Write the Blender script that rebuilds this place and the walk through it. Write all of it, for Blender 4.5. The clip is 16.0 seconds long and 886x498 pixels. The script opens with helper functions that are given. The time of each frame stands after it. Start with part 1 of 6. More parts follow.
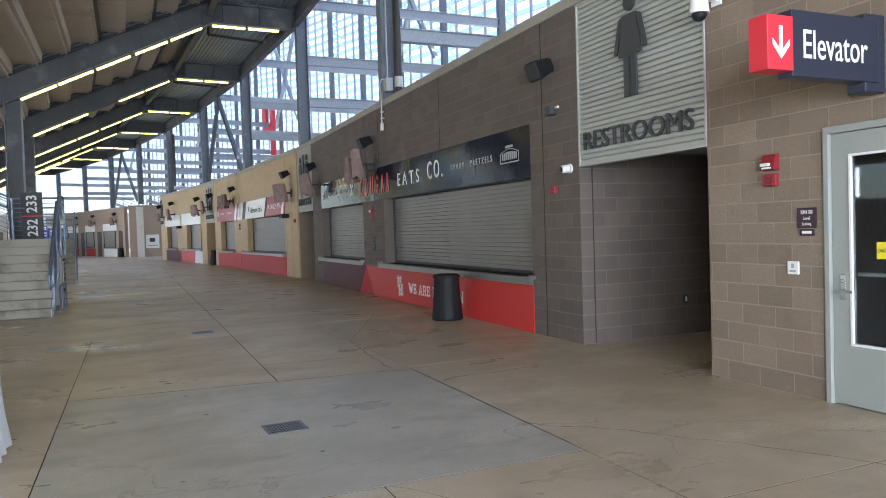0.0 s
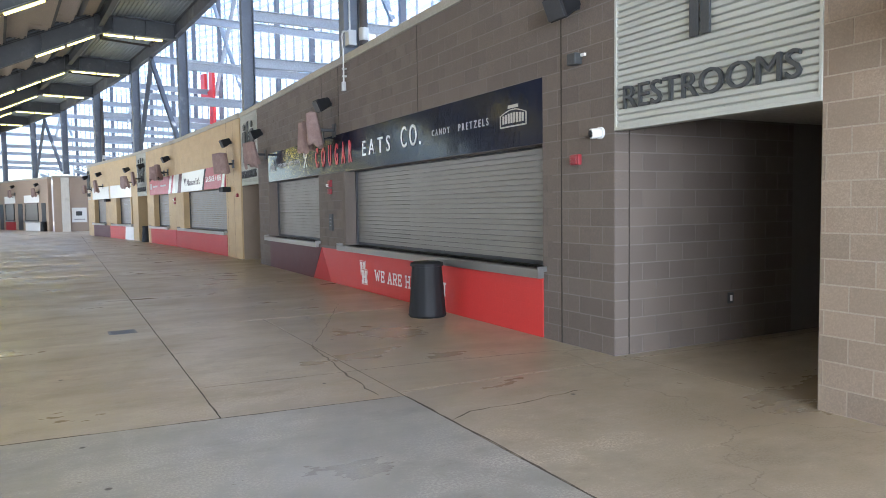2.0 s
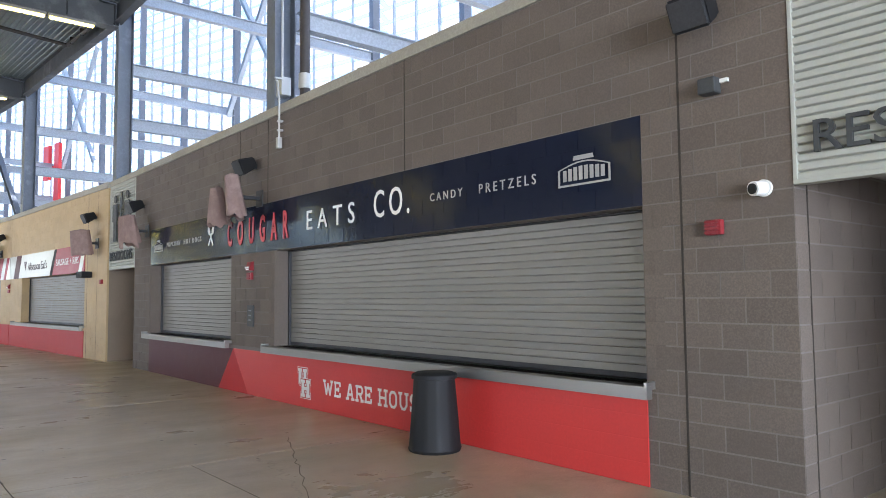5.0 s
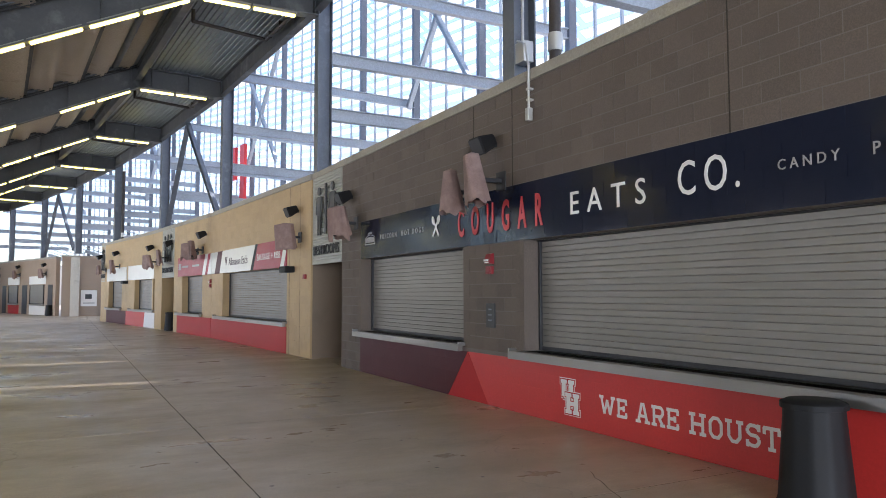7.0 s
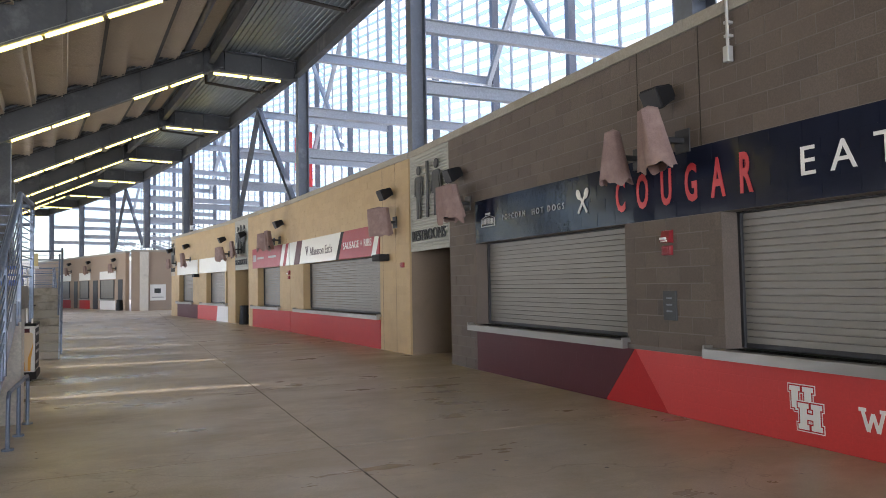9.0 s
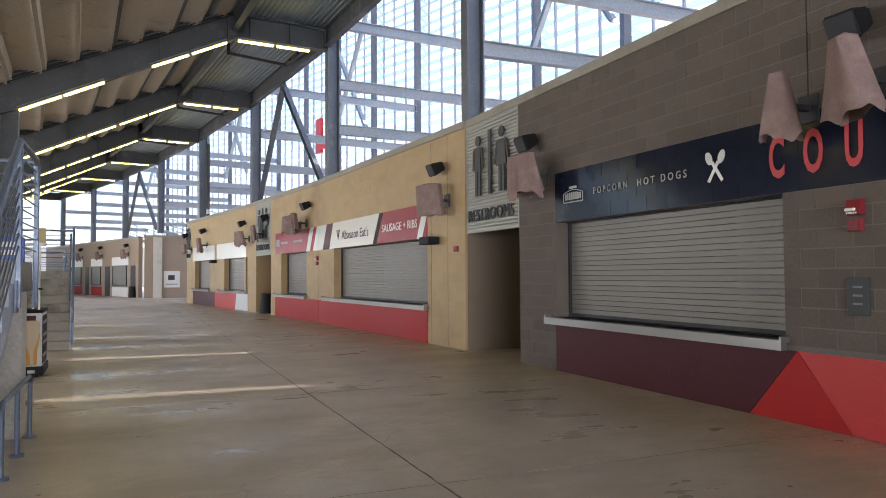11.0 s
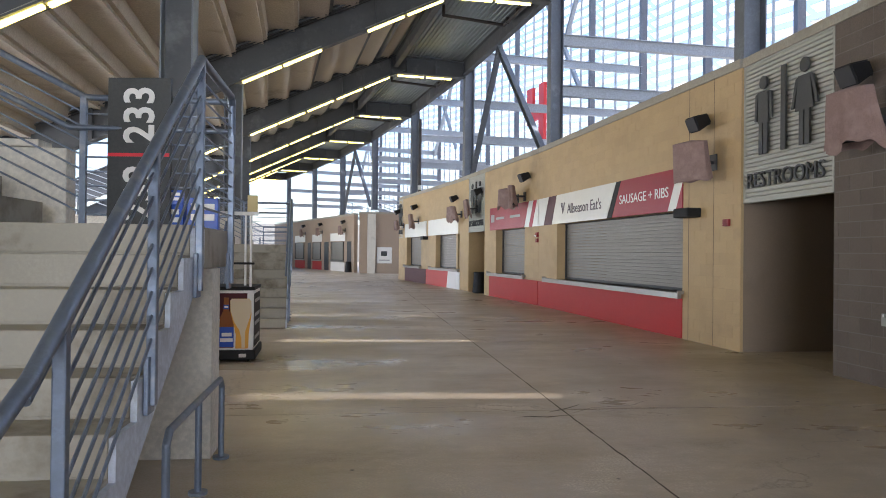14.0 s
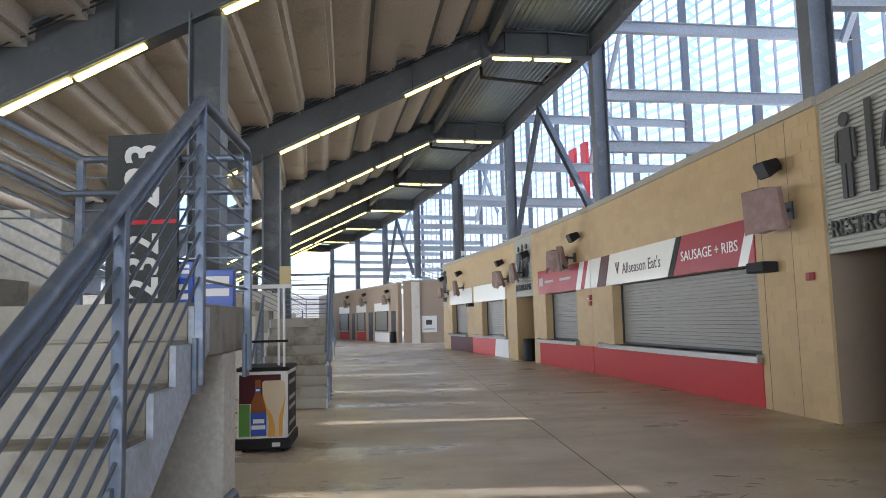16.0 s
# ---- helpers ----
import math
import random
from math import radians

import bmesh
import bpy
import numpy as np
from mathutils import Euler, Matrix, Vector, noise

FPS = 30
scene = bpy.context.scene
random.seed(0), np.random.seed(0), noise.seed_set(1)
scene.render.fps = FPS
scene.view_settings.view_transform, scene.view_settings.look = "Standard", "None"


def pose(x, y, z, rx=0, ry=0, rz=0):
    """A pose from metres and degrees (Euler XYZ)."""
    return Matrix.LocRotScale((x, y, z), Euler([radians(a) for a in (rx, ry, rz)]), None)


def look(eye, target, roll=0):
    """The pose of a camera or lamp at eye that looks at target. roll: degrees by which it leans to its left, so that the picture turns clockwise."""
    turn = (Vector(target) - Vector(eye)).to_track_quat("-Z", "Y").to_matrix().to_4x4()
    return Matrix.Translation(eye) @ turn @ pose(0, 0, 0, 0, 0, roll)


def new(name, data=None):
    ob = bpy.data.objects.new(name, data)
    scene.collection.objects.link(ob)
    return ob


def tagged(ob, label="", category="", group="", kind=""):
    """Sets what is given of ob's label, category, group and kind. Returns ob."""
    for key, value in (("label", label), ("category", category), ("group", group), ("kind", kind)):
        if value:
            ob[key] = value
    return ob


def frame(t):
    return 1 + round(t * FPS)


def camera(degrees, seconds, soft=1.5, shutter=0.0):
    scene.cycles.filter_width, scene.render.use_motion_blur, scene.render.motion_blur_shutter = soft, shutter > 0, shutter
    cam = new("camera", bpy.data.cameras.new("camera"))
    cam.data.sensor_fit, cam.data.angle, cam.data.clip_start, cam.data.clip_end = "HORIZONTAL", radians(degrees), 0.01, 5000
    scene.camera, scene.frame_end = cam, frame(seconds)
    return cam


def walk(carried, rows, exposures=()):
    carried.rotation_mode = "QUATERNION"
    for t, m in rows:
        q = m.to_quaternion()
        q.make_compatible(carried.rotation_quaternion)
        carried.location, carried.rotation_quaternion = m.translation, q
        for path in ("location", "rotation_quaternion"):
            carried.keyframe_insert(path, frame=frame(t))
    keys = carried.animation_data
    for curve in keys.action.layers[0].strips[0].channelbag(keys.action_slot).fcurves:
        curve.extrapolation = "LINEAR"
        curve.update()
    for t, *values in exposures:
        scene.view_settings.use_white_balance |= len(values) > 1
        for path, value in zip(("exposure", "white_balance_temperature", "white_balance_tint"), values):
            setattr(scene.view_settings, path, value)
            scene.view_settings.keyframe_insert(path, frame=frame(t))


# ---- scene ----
cam = camera(63.4, 16.0, soft=0.95)
PATH = [
    (0, (0.152, -2.016, 1.641), (0.944, -0.18, 1.585), -1.8),
    (0.5, (0.321, -1.447, 1.683), (1.152, 0.371, 1.614), -1.2),
    (1, (0.389, -0.886, 1.698), (1.256, 0.913, 1.592), -0.9),
    (1.5, (0.499, -0.318, 1.666), (1.402, 1.461, 1.524), -0.8),
    (2, (0.531, 0.271, 1.648), (1.464, 2.036, 1.529), -0.8),
    (2.5, (0.571, 0.905, 1.638), (1.564, 2.641, 1.598), -0.8),
    (3, (0.622, 1.506, 1.647), (1.708, 3.185, 1.675), -0.7),
    (3.2, (0.614, 1.727, 1.645), (1.742, 3.378, 1.694), -0.9),
    (5.3, (0.445, 4.262, 1.628), (1.718, 5.799, 1.764), -0.5),
    (5.5, (0.428, 4.547, 1.643), (1.661, 6.115, 1.795), -0.1),
    (6, (0.302, 5.032, 1.631), (1.43, 6.676, 1.799), 0.3),
    (6.5, (0.203, 5.637, 1.634), (1.226, 7.35, 1.781), 0.4),
    (7, (0.114, 6.204, 1.657), (1.045, 7.971, 1.781), -0.1),
    (7.5, (-0.002, 6.784, 1.689), (0.868, 8.582, 1.802), -0.4),
    (8, (-0.188, 7.285, 1.688), (0.652, 9.097, 1.797), -0.7),
    (8.5, (-0.291, 7.806, 1.665), (0.526, 9.629, 1.773), -0.8),
    (9, (-0.345, 8.409, 1.648), (0.46, 10.238, 1.744), -1.0),
    (9.2, (-0.331, 8.646, 1.637), (0.461, 10.479, 1.736), -1.0),
    (11.3, (-0.573, 10.895, 1.557), (0.202, 12.738, 1.62), -0.1),
    (11.5, (-0.61, 11.039, 1.57), (0.125, 12.898, 1.623), -0.2),
    (12, (-0.643, 11.443, 1.569), (-0.028, 13.345, 1.598), -0.2),
    (12.5, (-0.638, 11.879, 1.555), (-0.113, 13.809, 1.569), -0.1),
    (13, (-0.627, 12.284, 1.554), (-0.168, 14.231, 1.559), 0.2),
    (13.5, (-0.501, 12.734, 1.564), (-0.137, 14.7, 1.573), 0.6),
    (14, (-0.509, 13.178, 1.546), (-0.262, 15.163, 1.558), 0.6),
    (14.5, (-0.508, 13.598, 1.535), (-0.375, 15.593, 1.533), -0.1),
    (15, (-0.505, 13.97, 1.547), (-0.418, 15.968, 1.555), -0.6),
    (15.5, (-0.504, 14.114, 1.558), (-0.391, 16.11, 1.631), -1.0),
    (16, (-0.474, 14.154, 1.587), (-0.347, 16.14, 1.785), -1.4),
]
walk(cam, [(t, look(eye, target, roll)) for t, eye, target, roll in PATH],
     [(0, 2.13, 5950, 13), (1, 2.4, 5900, 13), (1.5, 2.78, 5850, 13), (2, 2.76, 5850, 13), (3, 2.84, 5800, 13), (5.5, 2.78, 5950, 14), (6.1, 2.44, 6000, 15), (9, 2.33, 6400, 17), (12.5, 2.34, 6450, 17), (16, 2.33, 6150, 14)])

# ---- world, sun, exposure ----
world = bpy.data.worlds.new("sky")
scene.world = world
world.use_nodes = True
wn = world.node_tree.nodes
sky = wn.new("ShaderNodeTexSky")
sky.sky_type = "NISHITA"
sky.sun_disc = False
sky.sun_elevation = radians(50)
sky.sun_rotation = radians(93.4)
sky.air_density = 1.0
sky.dust_density = 0.8
sky.ozone_density = 3.0
wn["Background"].inputs["Strength"].default_value = 0.07
world.node_tree.links.new(sky.outputs["Color"], wn["Background"].inputs["Color"])

sun_data = bpy.data.lights.new("sun", "SUN")
sun_data.energy, sun_data.angle, sun_data.color = 2.3, radians(0.9), (1.0, 0.98, 0.95)
sun = new("sun", sun_data)
sun.matrix_world = look((20 * math.sin(radians(93.4)), 20 * math.cos(radians(93.4)), 20 * math.tan(radians(50))), (0, 0, 0))

# added unseen area lamp for daylight from an assumed open end behind the start
rear_fill_data = bpy.data.lights.new("rear_daylight_fill", "AREA")
rear_fill_data.shape, rear_fill_data.size, rear_fill_data.size_y, rear_fill_data.energy, rear_fill_data.color = "RECTANGLE", 15.0, 4.6, 1150.0, (0.84, 0.92, 1.0)
rear_fill = new("rear_daylight_fill", rear_fill_data)
rear_fill.matrix_world = look((-2.2, -12.3, 2.6), (-2.2, 0, 1.6))

# fill lamp added in the open strip below the lowest tier, for bowl daylight
bowl_data = bpy.data.lights.new("bowl_side_fill", "AREA")
bowl_data.shape, bowl_data.size, bowl_data.size_y, bowl_data.energy, bowl_data.color = "RECTANGLE", 58.0, 1.0, 620.0, (0.92, 0.96, 1.0)
bowl = new("bowl_side_fill", bowl_data)
bowl.matrix_world = look((-11.6, 44.0, 2.8), (0, 44.0, 2.8))


# ---- materials ----
def nodes_of(name):
    m = bpy.data.materials.new(name)
    m.use_nodes = True
    t = m.node_tree
    return m, t, t.nodes["Principled BSDF"]


def mixc(t, fac, a, b, mode="MIX"):
    n = t.nodes.new("ShaderNodeMix")
    n.data_type, n.blend_type = "RGBA", mode
    for sock, v in ((n.inputs[0], fac), (n.inputs[6], a), (n.inputs[7], b)):
        if isinstance(v, bpy.types.NodeSocket):
            t.links.new(v, sock)
        else:
            sock.default_value = v if isinstance(v, float) else (*v, 1.0)
    return n.outputs[2]


def noise_out(t, coord, scale, detail=4.0, rough=0.6, stretch=None):
    if stretch:
        mp = t.nodes.new("ShaderNodeMapping")
        mp.inputs["Scale"].default_value = stretch
        t.links.new(coord, mp.inputs["Vector"])
        coord = mp.outputs["Vector"]
    n = t.nodes.new("ShaderNodeTexNoise")
    n.inputs["Scale"].default_value, n.inputs["Detail"].default_value, n.inputs["Roughness"].default_value = scale, detail, rough
    t.links.new(coord, n.inputs["Vector"])
    return n.outputs["Fac"]


def ramp(t, fac, lo, hi):
    n = t.nodes.new("ShaderNodeMapRange")
    n.inputs["From Min"].default_value, n.inputs["From Max"].default_value = lo, hi
    t.links.new(fac, n.inputs["Value"])
    return n.outputs["Result"]


def surface(name, c1, c2, rough=0.7, metal=0.0, big=0.8, fine=18.0, bump=0.15, stain=None, stain_at=(0.55, 0.7), stain_scale=0.5,
            piece=0.0, rough_var=0.12, stretch=None, grain=0.25, coat=0.0, spec=0.5, relief=False):
    """Two-scale procedural surface: large tone drift, fine grain, optional stains and piece-to-piece variation."""
    m, t, p = nodes_of(name)
    pos = t.nodes.new("ShaderNodeNewGeometry").outputs["Position"]
    col = mixc(t, ramp(t, noise_out(t, pos, big, 5.0), 0.3, 0.7), c1, c2)
    g = noise_out(t, pos, fine, 6.0, 0.7, stretch)
    dark = tuple(v * (1 - grain) for v in c1)
    col = mixc(t, ramp(t, g, 0.62, 0.42), col, dark)
    if stain:
        col = mixc(t, ramp(t, noise_out(t, pos, stain_scale, 7.0, 0.65), *stain_at), col, stain)
    if piece:
        r = t.nodes.new("ShaderNodeObjectInfo").outputs["Random"]
        i = t.nodes.new("ShaderNodeNewGeometry").outputs["Random Per Island"]
        mul = t.nodes.new("ShaderNodeMath")
        mul.operation = "ADD"
        t.links.new(r, mul.inputs[0]), t.links.new(i, mul.inputs[1])
        fr = t.nodes.new("ShaderNodeMath")
        fr.operation = "FRACT"
        t.links.new(mul.outputs[0], fr.inputs[0])
        mr = t.nodes.new("ShaderNodeMapRange")
        mr.inputs["To Min"].default_value, mr.inputs["To Max"].default_value = 1 - piece, 1 + piece * 0.6
        t.links.new(fr.outputs[0], mr.inputs["Value"])
        vm = t.nodes.new("ShaderNodeVectorMath")
        vm.operation = "SCALE"
        t.links.new(col, vm.inputs[0]), t.links.new(mr.outputs["Result"], vm.inputs["Scale"])
        col = vm.outputs[0]
    t.links.new(col, p.inputs["Base Color"])
    p.inputs["Metallic"].default_value = metal
    p.inputs["Specular IOR Level"].default_value = spec
    p.inputs["Coat Weight"].default_value = coat
    p.inputs["Coat Roughness"].default_value = 0.08
    rr = t.nodes.new("ShaderNodeMapRange")
    rr.inputs["To Min"].default_value, rr.inputs["To Max"].default_value = max(rough - rough_var, 0.03), min(rough + rough_var, 1)
    t.links.new(noise_out(t, pos, big * 3, 4.0), rr.inputs["Value"])
    t.links.new(rr.outputs["Result"], p.inputs["Roughness"])
    if bump:
        b = t.nodes.new("ShaderNodeBump")
        b.inputs["Strength"].default_value, b.inputs["Distance"].default_value = bump, 0.01
        t.links.new(g, b.inputs["Height"]), t.links.new(b.outputs["Normal"], p.inputs["Normal"])
        if relief:
            block_relief(t, b)
    return m


def block_relief(t, b):
    """Lets the joints of the blocks behind a film press through it."""
    sep, com = t.nodes.new("ShaderNodeSeparateXYZ"), t.nodes.new("ShaderNodeCombineXYZ")
    t.links.new(t.nodes.new("ShaderNodeTexCoord").outputs["Object"], sep.inputs[0])
    t.links.new(sep.outputs["Y"], com.inputs["X"]), t.links.new(sep.outputs["Z"], com.inputs["Y"])
    br = t.nodes.new("ShaderNodeTexBrick")
    br.inputs["Scale"].default_value, br.inputs["Brick Width"].default_value, br.inputs["Row Height"].default_value = 1.0, 0.4, 0.2
    br.inputs["Mortar Size"].default_value, br.inputs["Mortar Smooth"].default_value = 0.006, 0.6
    t.links.new(com.outputs[0], br.inputs["Vector"])
    deep = t.nodes.new("ShaderNodeBump")
    deep.invert = True
    deep.inputs["Strength"].default_value, deep.inputs["Distance"].default_value = 0.25, 0.003
    t.links.new(br.outputs["Fac"], deep.inputs["Height"]), t.links.new(deep.outputs["Normal"], b.inputs["Normal"])


def plain(name, c, rough=0.5, metal=0.0, emit=0.0, spec=0.5):
    m, t, p = nodes_of(name)
    p.inputs["Base Color"].default_value, p.inputs["Roughness"].default_value, p.inputs["Metallic"].default_value = (*c, 1), rough, metal
    p.inputs["Specular IOR Level"].default_value = spec
    if emit:
        p.inputs["Emission Color"].default_value, p.inputs["Emission Strength"].default_value = (*c, 1), emit
    return m


def floor_material(name, light, dark, brown):
    """Worn concrete: tone drift, broad brown stains, streaked wet-looking marks, pale scuffs, specks and aggregate."""
    m, t, p = nodes_of(name)
    pos = t.nodes.new("ShaderNodeNewGeometry").outputs["Position"]
    rnd = t.nodes.new("ShaderNodeObjectInfo").outputs["Random"]
    col = mixc(t, ramp(t, noise_out(t, pos, 0.45, 6.0, 0.65), 0.35, 0.65), light, dark)
    col = mixc(t, ramp(t, rnd, 0.0, 2.2), col, tuple(v * 0.72 for v in dark))
    broad = ramp(t, noise_out(t, pos, 0.38, 10.0, 0.72), 0.45, 0.58)
    col = mixc(t, broad, col, brown)
    wet = ramp(t, noise_out(t, pos, 1.3, 9.0, 0.72, (0.8, 1.3, 1.0)), 0.52, 0.68)
    col = mixc(t, wet, col, tuple(v * 0.62 for v in brown))
    col = mixc(t, ramp(t, noise_out(t, pos, 0.7, 7.0, 0.7, (0.6, 1.1, 1.0)), 0.56, 0.72), col, tuple(v * 1.28 for v in light))
    blot = ramp(t, noise_out(t, pos, 1.5, 10.0, 0.76), 0.48, 0.60)
    half = t.nodes.new("ShaderNodeMath")
    half.operation = "MULTIPLY"
    half.inputs[1].default_value = 0.6
    t.links.new(blot, half.inputs[0])
    col = mixc(t, half.outputs[0], col, (brown[0] * 0.74, brown[1] * 0.84, brown[2] * 0.86))
    edge = t.nodes.new("ShaderNodeTexVoronoi")
    edge.feature = "DISTANCE_TO_EDGE"
    edge.inputs["Scale"].default_value = 0.19
    wob = t.nodes.new("ShaderNodeVectorMath")
    wob.operation = "ADD"
    nz = t.nodes.new("ShaderNodeTexNoise")
    nz.inputs["Scale"].default_value, nz.inputs["Detail"].default_value = 1.6, 6.0
    t.links.new(pos, nz.inputs["Vector"]), t.links.new(pos, wob.inputs[0]), t.links.new(nz.outputs["Color"], wob.inputs[1])
    t.links.new(wob.outputs[0], edge.inputs["Vector"])
    col = mixc(t, ramp(t, edge.outputs["Distance"], 0.0028, 0.0008), col, tuple(v * 0.55 for v in brown))
    g = noise_out(t, pos, 55.0, 6.0, 0.7)
    col = mixc(t, ramp(t, g, 0.64, 0.42), col, tuple(v * 0.74 for v in dark))
    spots = t.nodes.new("ShaderNodeTexVoronoi")
    spots.inputs["Scale"].default_value = 1.9
    t.links.new(pos, spots.inputs["Vector"])
    col = mixc(t, ramp(t, spots.outputs["Distance"], 0.05, 0.03), col, (0.07, 0.055, 0.045))
    t.links.new(col, p.inputs["Base Color"])
    rr = t.nodes.new("ShaderNodeMapRange")
    rr.inputs["From Min"].default_value, rr.inputs["From Max"].default_value = 0.32, 0.68
    rr.inputs["To Min"].default_value, rr.inputs["To Max"].default_value = 0.20, 0.60
    t.links.new(noise_out(t, pos, 0.7, 7.0, 0.65, (0.55, 1.2, 1.0)), rr.inputs["Value"])
    t.links.new(rr.outputs["Result"], p.inputs["Roughness"])
    b = t.nodes.new("ShaderNodeBump")
    b.inputs["Strength"].default_value, b.inputs["Distance"].default_value = 0.10, 0.005
    t.links.new(g, b.inputs["Height"]), t.links.new(b.outputs["Normal"], p.inputs["Normal"])
    return m


def glass_material(name, tint, rough=0.02):
    m, t, p = nodes_of(name)
    p.inputs["Base Color"].default_value, p.inputs["Roughness"].default_value = (*tint, 1), rough
    p.inputs["Transmission Weight"].default_value = 1.0
    p.inputs["IOR"].default_value = 1.45
    return m


def translucent_material(name, c, share):
    """White coated facade blades that let part of the daylight through."""
    m, t, p = nodes_of(name)
    pos = t.nodes.new("ShaderNodeNewGeometry").outputs["Position"]
    col = mixc(t, ramp(t, noise_out(t, pos, 0.6, 4.0), 0.3, 0.7), c, tuple(v * 0.9 for v in c))
    t.links.new(col, p.inputs["Base Color"])
    p.inputs["Roughness"].default_value = 0.5
    tr = t.nodes.new("ShaderNodeBsdfTranslucent")
    t.links.new(col, tr.inputs["Color"])
    mx = t.nodes.new("ShaderNodeMixShader")
    mx.inputs[0].default_value = share
    t.links.new(p.outputs[0], mx.inputs[1]), t.links.new(tr.outputs[0], mx.inputs[2])
    t.links.new(mx.outputs[0], t.nodes["Material Output"].inputs["Surface"])
    return m


M_FLOOR = floor_material("worn_concrete", (0.64, 0.55, 0.425), (0.53, 0.44, 0.325), (0.37, 0.28, 0.18))
M_PATCH = floor_material("newer_concrete", (0.56, 0.535, 0.48), (0.45, 0.42, 0.37), (0.32, 0.285, 0.235))
M_FLOOR_SUB = surface("joint_filler", (0.07, 0.06, 0.05), (0.05, 0.045, 0.04), 0.9, spec=0.0)
M_CRACK = surface("crack_dirt", (0.15, 0.12, 0.088), (0.09, 0.072, 0.055), 0.9, big=3.0)
M_DARK = surface("dark_block", (0.165, 0.130, 0.105), (0.132, 0.102, 0.083), 0.75, big=1.2, fine=70, bump=0.35, piece=0.12, grain=0.3)
M_TAN = surface("tan_block", (0.29, 0.218, 0.155), (0.24, 0.178, 0.125), 0.75, big=1.0, fine=70, bump=0.35, piece=0.16, grain=0.25, stain=(0.20, 0.145, 0.10), stain_at=(0.55, 0.78), stain_scale=1.1)
M_TAN_MORTAR = surface("tan_mortar", (0.36, 0.295, 0.225), (0.31, 0.25, 0.19), 0.9, fine=80)
M_MORTAR = surface("grey_mortar", (0.215, 0.188, 0.168), (0.175, 0.15, 0.135), 0.9, fine=80)
M_OCHRE = surface("ochre_block", (0.53, 0.375, 0.19), (0.47, 0.33, 0.165), 0.6, big=0.9, fine=50, bump=0.2, piece=0.05, grain=0.15, stain=(0.36, 0.25, 0.13), stain_at=(0.52, 0.75))
M_OCHRE_MORTAR = surface("ochre_mortar", (0.52, 0.37, 0.19), (0.47, 0.33, 0.165), 0.7, big=0.9, fine=50)
M_NAVY = surface("navy_film", (0.014, 0.018, 0.036), (0.010, 0.014, 0.028), 0.10, big=3.0, fine=6, bump=0.22, rough_var=0.05, grain=0.1, spec=0.3)
M_RED = surface("red_film", (0.60, 0.040, 0.034), (0.55, 0.036, 0.031), 0.42, big=1.5, fine=30, bump=0.08, grain=0.1, rough_var=0.04, relief=True)
M_RED2 = surface("deep_red_film", (0.46, 0.020, 0.020), (0.42, 0.018, 0.018), 0.42, big=1.5, fine=30, bump=0.08, grain=0.1, rough_var=0.04, spec=0.22, relief=True)
M_CRIMSON = surface("crimson_film", (0.34, 0.018, 0.034), (0.31, 0.016, 0.030), 0.34, big=1.5, fine=8, bump=0.08, grain=0.1, spec=0.18, relief=True)
M_SIGNWHITE = surface("cream_sign_film", (0.80, 0.78, 0.72), (0.75, 0.73, 0.67), 0.2, fine=8, bump=0.12, grain=0.06, relief=True)
M_MAROON = surface("maroon_film", (0.085, 0.016, 0.022), (0.070, 0.014, 0.019), 0.42, big=1.5, fine=30, bump=0.08, grain=0.1, rough_var=0.04, spec=0.22, relief=True)
M_WHITE = surface("white_film", (0.80, 0.78, 0.74), (0.75, 0.73, 0.69), 0.4, fine=30, bump=0.04, grain=0.06)
M_LETTER = plain("white_letter", (0.80, 0.79, 0.76), 0.5)
# darker copy of white_letter: dimming by reflections put into the colour; also pale print
M_LETTER_DIM = plain("dimmed_pale_print", (0.36, 0.35, 0.34), 0.5)
M_LETTER_RED = plain("red_letter", (0.50, 0.035, 0.042), 0.45)
M_COPING = surface("coping_paint", (0.40, 0.37, 0.30), (0.34, 0.31, 0.25), 0.55, big=1.0, fine=30, bump=0.05, stain=(0.24, 0.21, 0.16))
M_SHUTTER = surface("shutter_steel", (0.245, 0.227, 0.20), (0.215, 0.20, 0.176), 0.48, metal=0.25, big=0.8, fine=30, bump=0.03, grain=0.08, piece=0.05)
M_DARKMETAL = surface("dark_metal", (0.045, 0.045, 0.048), (0.035, 0.035, 0.038), 0.5, metal=0.3, fine=40, bump=0.05)
M_STAINLESS = surface("stainless_counter", (0.40, 0.39, 0.365), (0.37, 0.36, 0.335), 0.29, metal=0.85, big=0.6, fine=200, bump=0.0, grain=0.03, rough_var=0.03)
M_LOUVER = surface("louver_paint", (0.41, 0.41, 0.355), (0.37, 0.37, 0.32), 0.5, big=1.0, fine=30, bump=0.03, grain=0.08)
M_SIGNGREY = surface("sign_grey", (0.055, 0.058, 0.058), (0.048, 0.05, 0.05), 0.55, fine=40, bump=0.05)
M_STEEL = surface("galvanised_steel", (0.215, 0.235, 0.265), (0.15, 0.165, 0.19), 0.5, metal=0.35, big=1.6, fine=14, bump=0.08, stain=(0.30, 0.32, 0.34), stain_at=(0.58, 0.75), stain_scale=1.4)
M_RAKER = surface("weathered_girder", (0.115, 0.12, 0.125), (0.07, 0.073, 0.076), 0.6, metal=0.25, big=1.3, fine=10, bump=0.1, stain=(0.20, 0.205, 0.205), stain_at=(0.56, 0.75), stain_scale=1.0)
M_RAIL = surface("rail_steel", (0.20, 0.24, 0.31), (0.14, 0.17, 0.225), 0.42, metal=0.5, big=4.0, fine=20, bump=0.08, stain=(0.30, 0.31, 0.32), stain_at=(0.56, 0.72), stain_scale=4.0)
